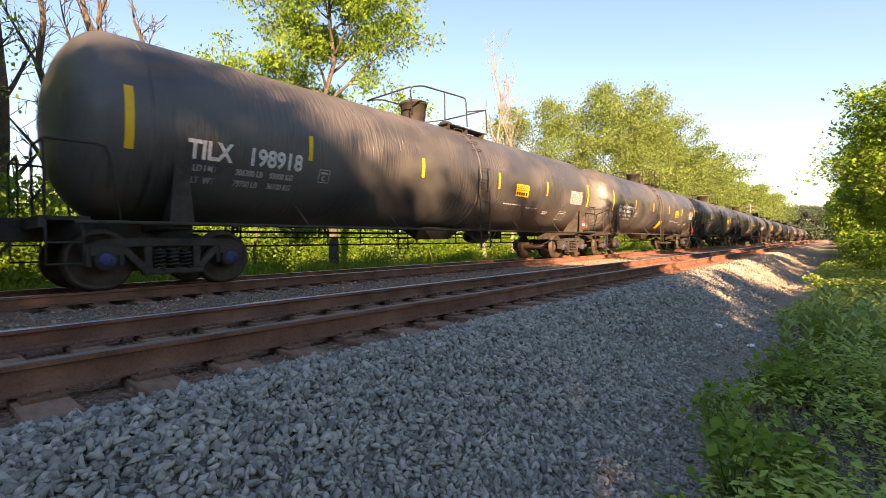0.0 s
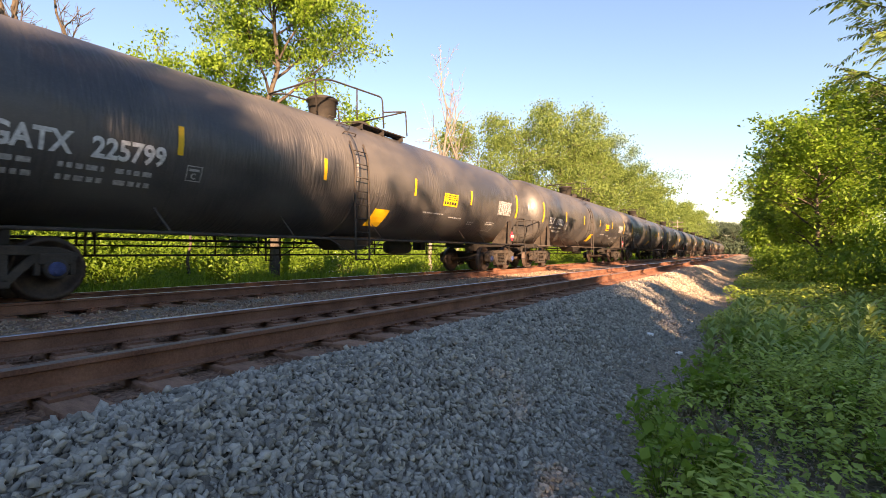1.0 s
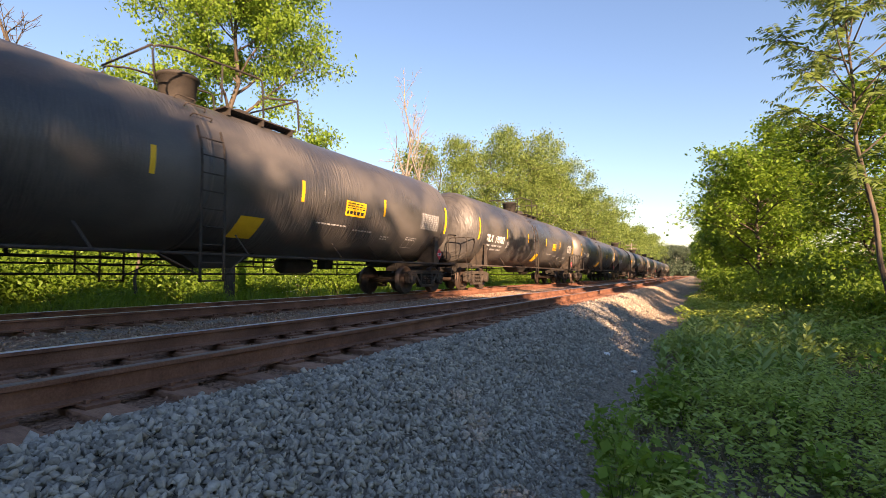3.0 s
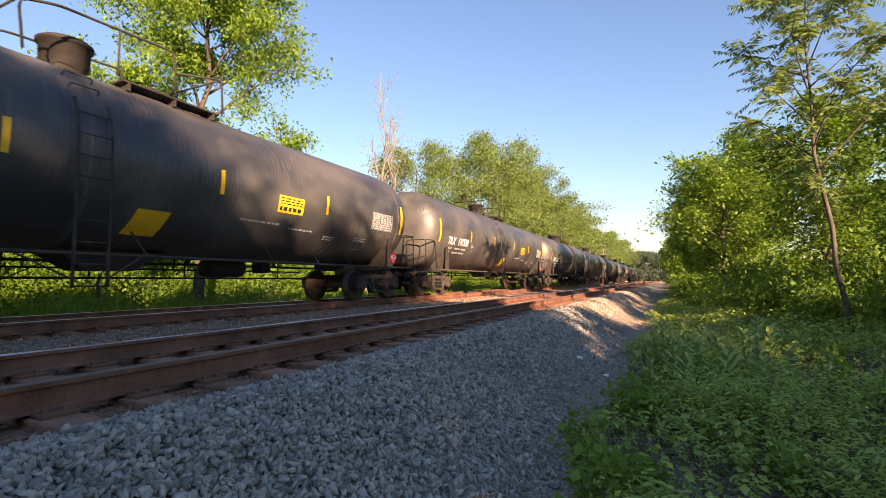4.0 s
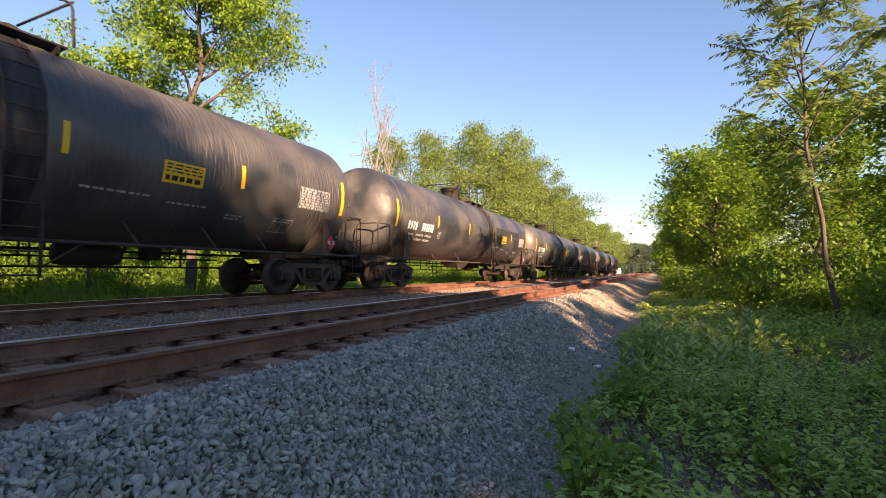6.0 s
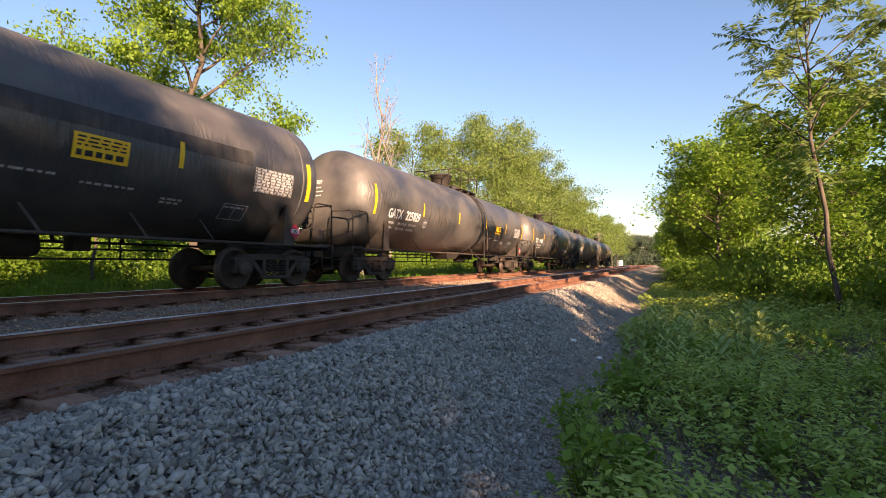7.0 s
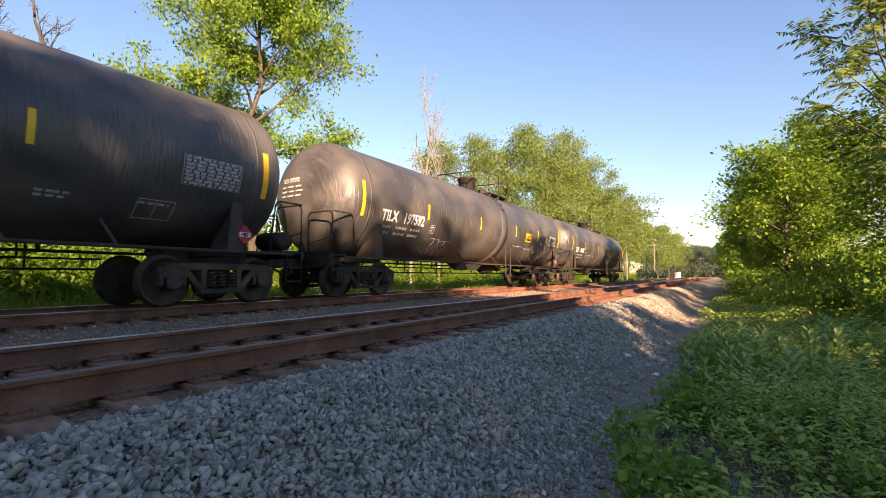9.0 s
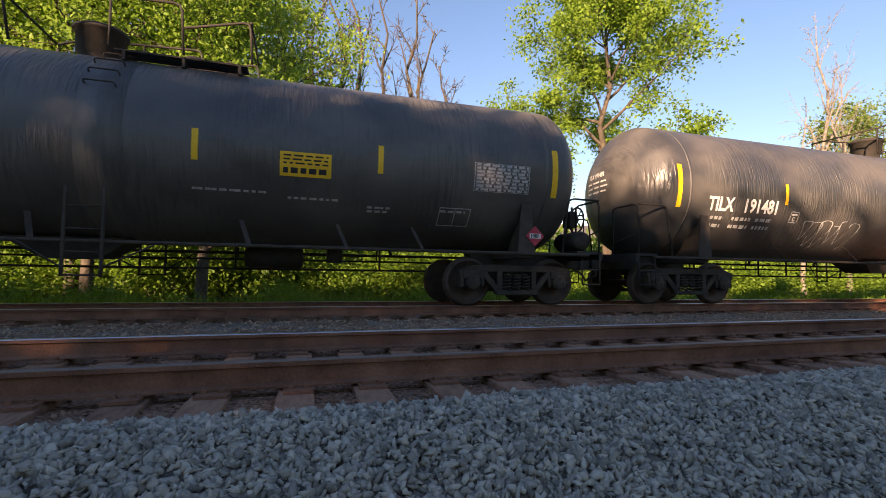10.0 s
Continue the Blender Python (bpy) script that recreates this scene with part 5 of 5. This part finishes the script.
def house(name, label, x, y, w, d, h, roof, turn):
    """Walls of boards, a gabled roof, a door and windows on the side that faces the track."""
    ob = tagged(thing(name), label, "house")
    bm = bmesh.new()
    box(bm, (0, 0, h / 2), (d, w, h))
    k = 0.12
    while k < h:
        box(bm, (d / 2 + 0.012, 0, k), (0.024, w, 0.1))
        k += 0.16
    part("wall", bm, SIDING, ob)
    bm = bmesh.new()
    for e in (-1, 1):
        vs = [bm.verts.new(p) for p in ((-d / 2 - 0.4, e * (w / 2 + 0.3), h), (d / 2 + 0.4, e * (w / 2 + 0.3), h), (0, e * (w / 2 + 0.3), h + roof))]
        bm.faces.new(vs)
    bm.verts.ensure_lookup_table()
    q = bm.verts
    for a, b in ((0, 2), (2, 1), (1, 0)):
        bm.faces.new((q[a], q[b], q[b + 3], q[a + 3]))
    bmesh.ops.recalc_face_normals(bm, faces=bm.faces[:])
    part("roof", bm, ROOFING, ob)
    for yy in (-w * 0.3, w * 0.3):
        bm = bmesh.new()
        box(bm, (d / 2 + 0.04, yy, h * 0.62), (0.08, 1.0, 1.2), bevel=0.01)
        win = part("window", bm, WHITE, ob)
        bm = bmesh.new()
        box(bm, (d / 2 + 0.085, yy, h * 0.62), (0.02, 0.84, 1.04))
        part("pane", bm, PANE, win)
    bm = bmesh.new()
    box(bm, (d / 2 + 0.04, 0, 1.02), (0.06, 0.9, 2.04), bevel=0.01)
    part("door", bm, SIDING, ob)
    ob.matrix_basis = pose(x, y, float(ground_z(x, y)), 0, 0, turn)
    return ob


house("house", "white two-storey clapboard house beyond the hedge", -40.0, 26.0, 6.5, 7.0, 4.6, 1.8, 0)
house("shed", "pale boarded shed glimpsed through the hedge gap", -31.0, 28.6, 4.0, 3.0, 2.4, 0.9, -20)


# ---- beyond the far end ----
def cabinet(x, y, w, h):
    bm = bmesh.new()
    box(bm, (0, 0, h / 2), (w, w * 0.8, h), bevel=0.03)
    cab = tagged(thing("equipment_cabinet"), "white metal trackside equipment cabinet", "cabinet")
    part("body", bm, WHITE, cab)
    bm = bmesh.new()
    box(bm, (0, 0, h + 0.04), (w * 1.15, w * 0.95, 0.08), bevel=0.02)
    part("roof", bm, WHITE, cab)
    cab.matrix_basis = pose(x, y, float(ground_z(x, y)))
    return cab


cabinet(-11.6, 165, 1.0, 1.9)
cabinet(-12.6, 172, 1.4, 2.2)


def pole(x, y, h, arms):
    p = tagged(thing("utility_pole"), "weathered wooden utility pole with a crossarm", "pole")
    bm = bmesh.new()
    rod(bm, (0, 0, -0.5), (0, 0, h), 0.17, 10, r2=0.12)
    part("shaft", bm, DEADWOOD, p)
    for k in range(arms):
        bm = bmesh.new()
        box(bm, (0, 0, h - 0.6 - k * 0.9), (2.6, 0.12, 0.14))
        for s in (-1.1, -0.5, 0.5, 1.1):
            rod(bm, (s, 0, h - 0.55 - k * 0.9), (s, 0, h - 0.3 - k * 0.9), 0.05, 6)
        part("crossarm", bm, DEADWOOD, p)
    p.matrix_basis = pose(x, y, float(ground_z(x, y)))
    return p


pole(-14.5, 88, 7.0, 1)
pole(-14.5, 128, 9.5, 2)


def signal_mast(x, y):
    s = tagged(thing("signal_mast"), "thin pale trackside signal mast", "signal")
    bm = bmesh.new()
    rod(bm, (0, 0, 0), (0, 0, 6.2), 0.055, 8)
    part("mast", bm, WHITE, s)
    bm = bmesh.new()
    box(bm, (0, 0, 5.6), (0.5, 0.3, 1.1), bevel=0.05)
    part("signal_head", bm, INK, s)
    s.matrix_basis = pose(x, y, float(ground_z(x, y)))
    return s


signal_mast(1.2, 118)



# ---- motion ----
def motions():
    for i, car in enumerate(CARS):
        y0 = START + (i - 1) * PITCH
        walk(car, [(t, pose(X_FAR, y0 - SPEED * t, 0)) for t in (0.0, 2.5, 5.0, 7.5, 10.0)])
        step = math.degrees(SPEED / WR) / FPS
        for truck in car.children:
            if truck.name.split(".")[0] != "truck":
                continue
            for w in truck.children:
                if w.name.split(".")[0] == "wheelset":
                    at = w.location.copy()
                    walk(w, [(k / FPS, pose(at.x, at.y, at.z, step * k)) for k in range(10 * FPS + 1)])


motions()
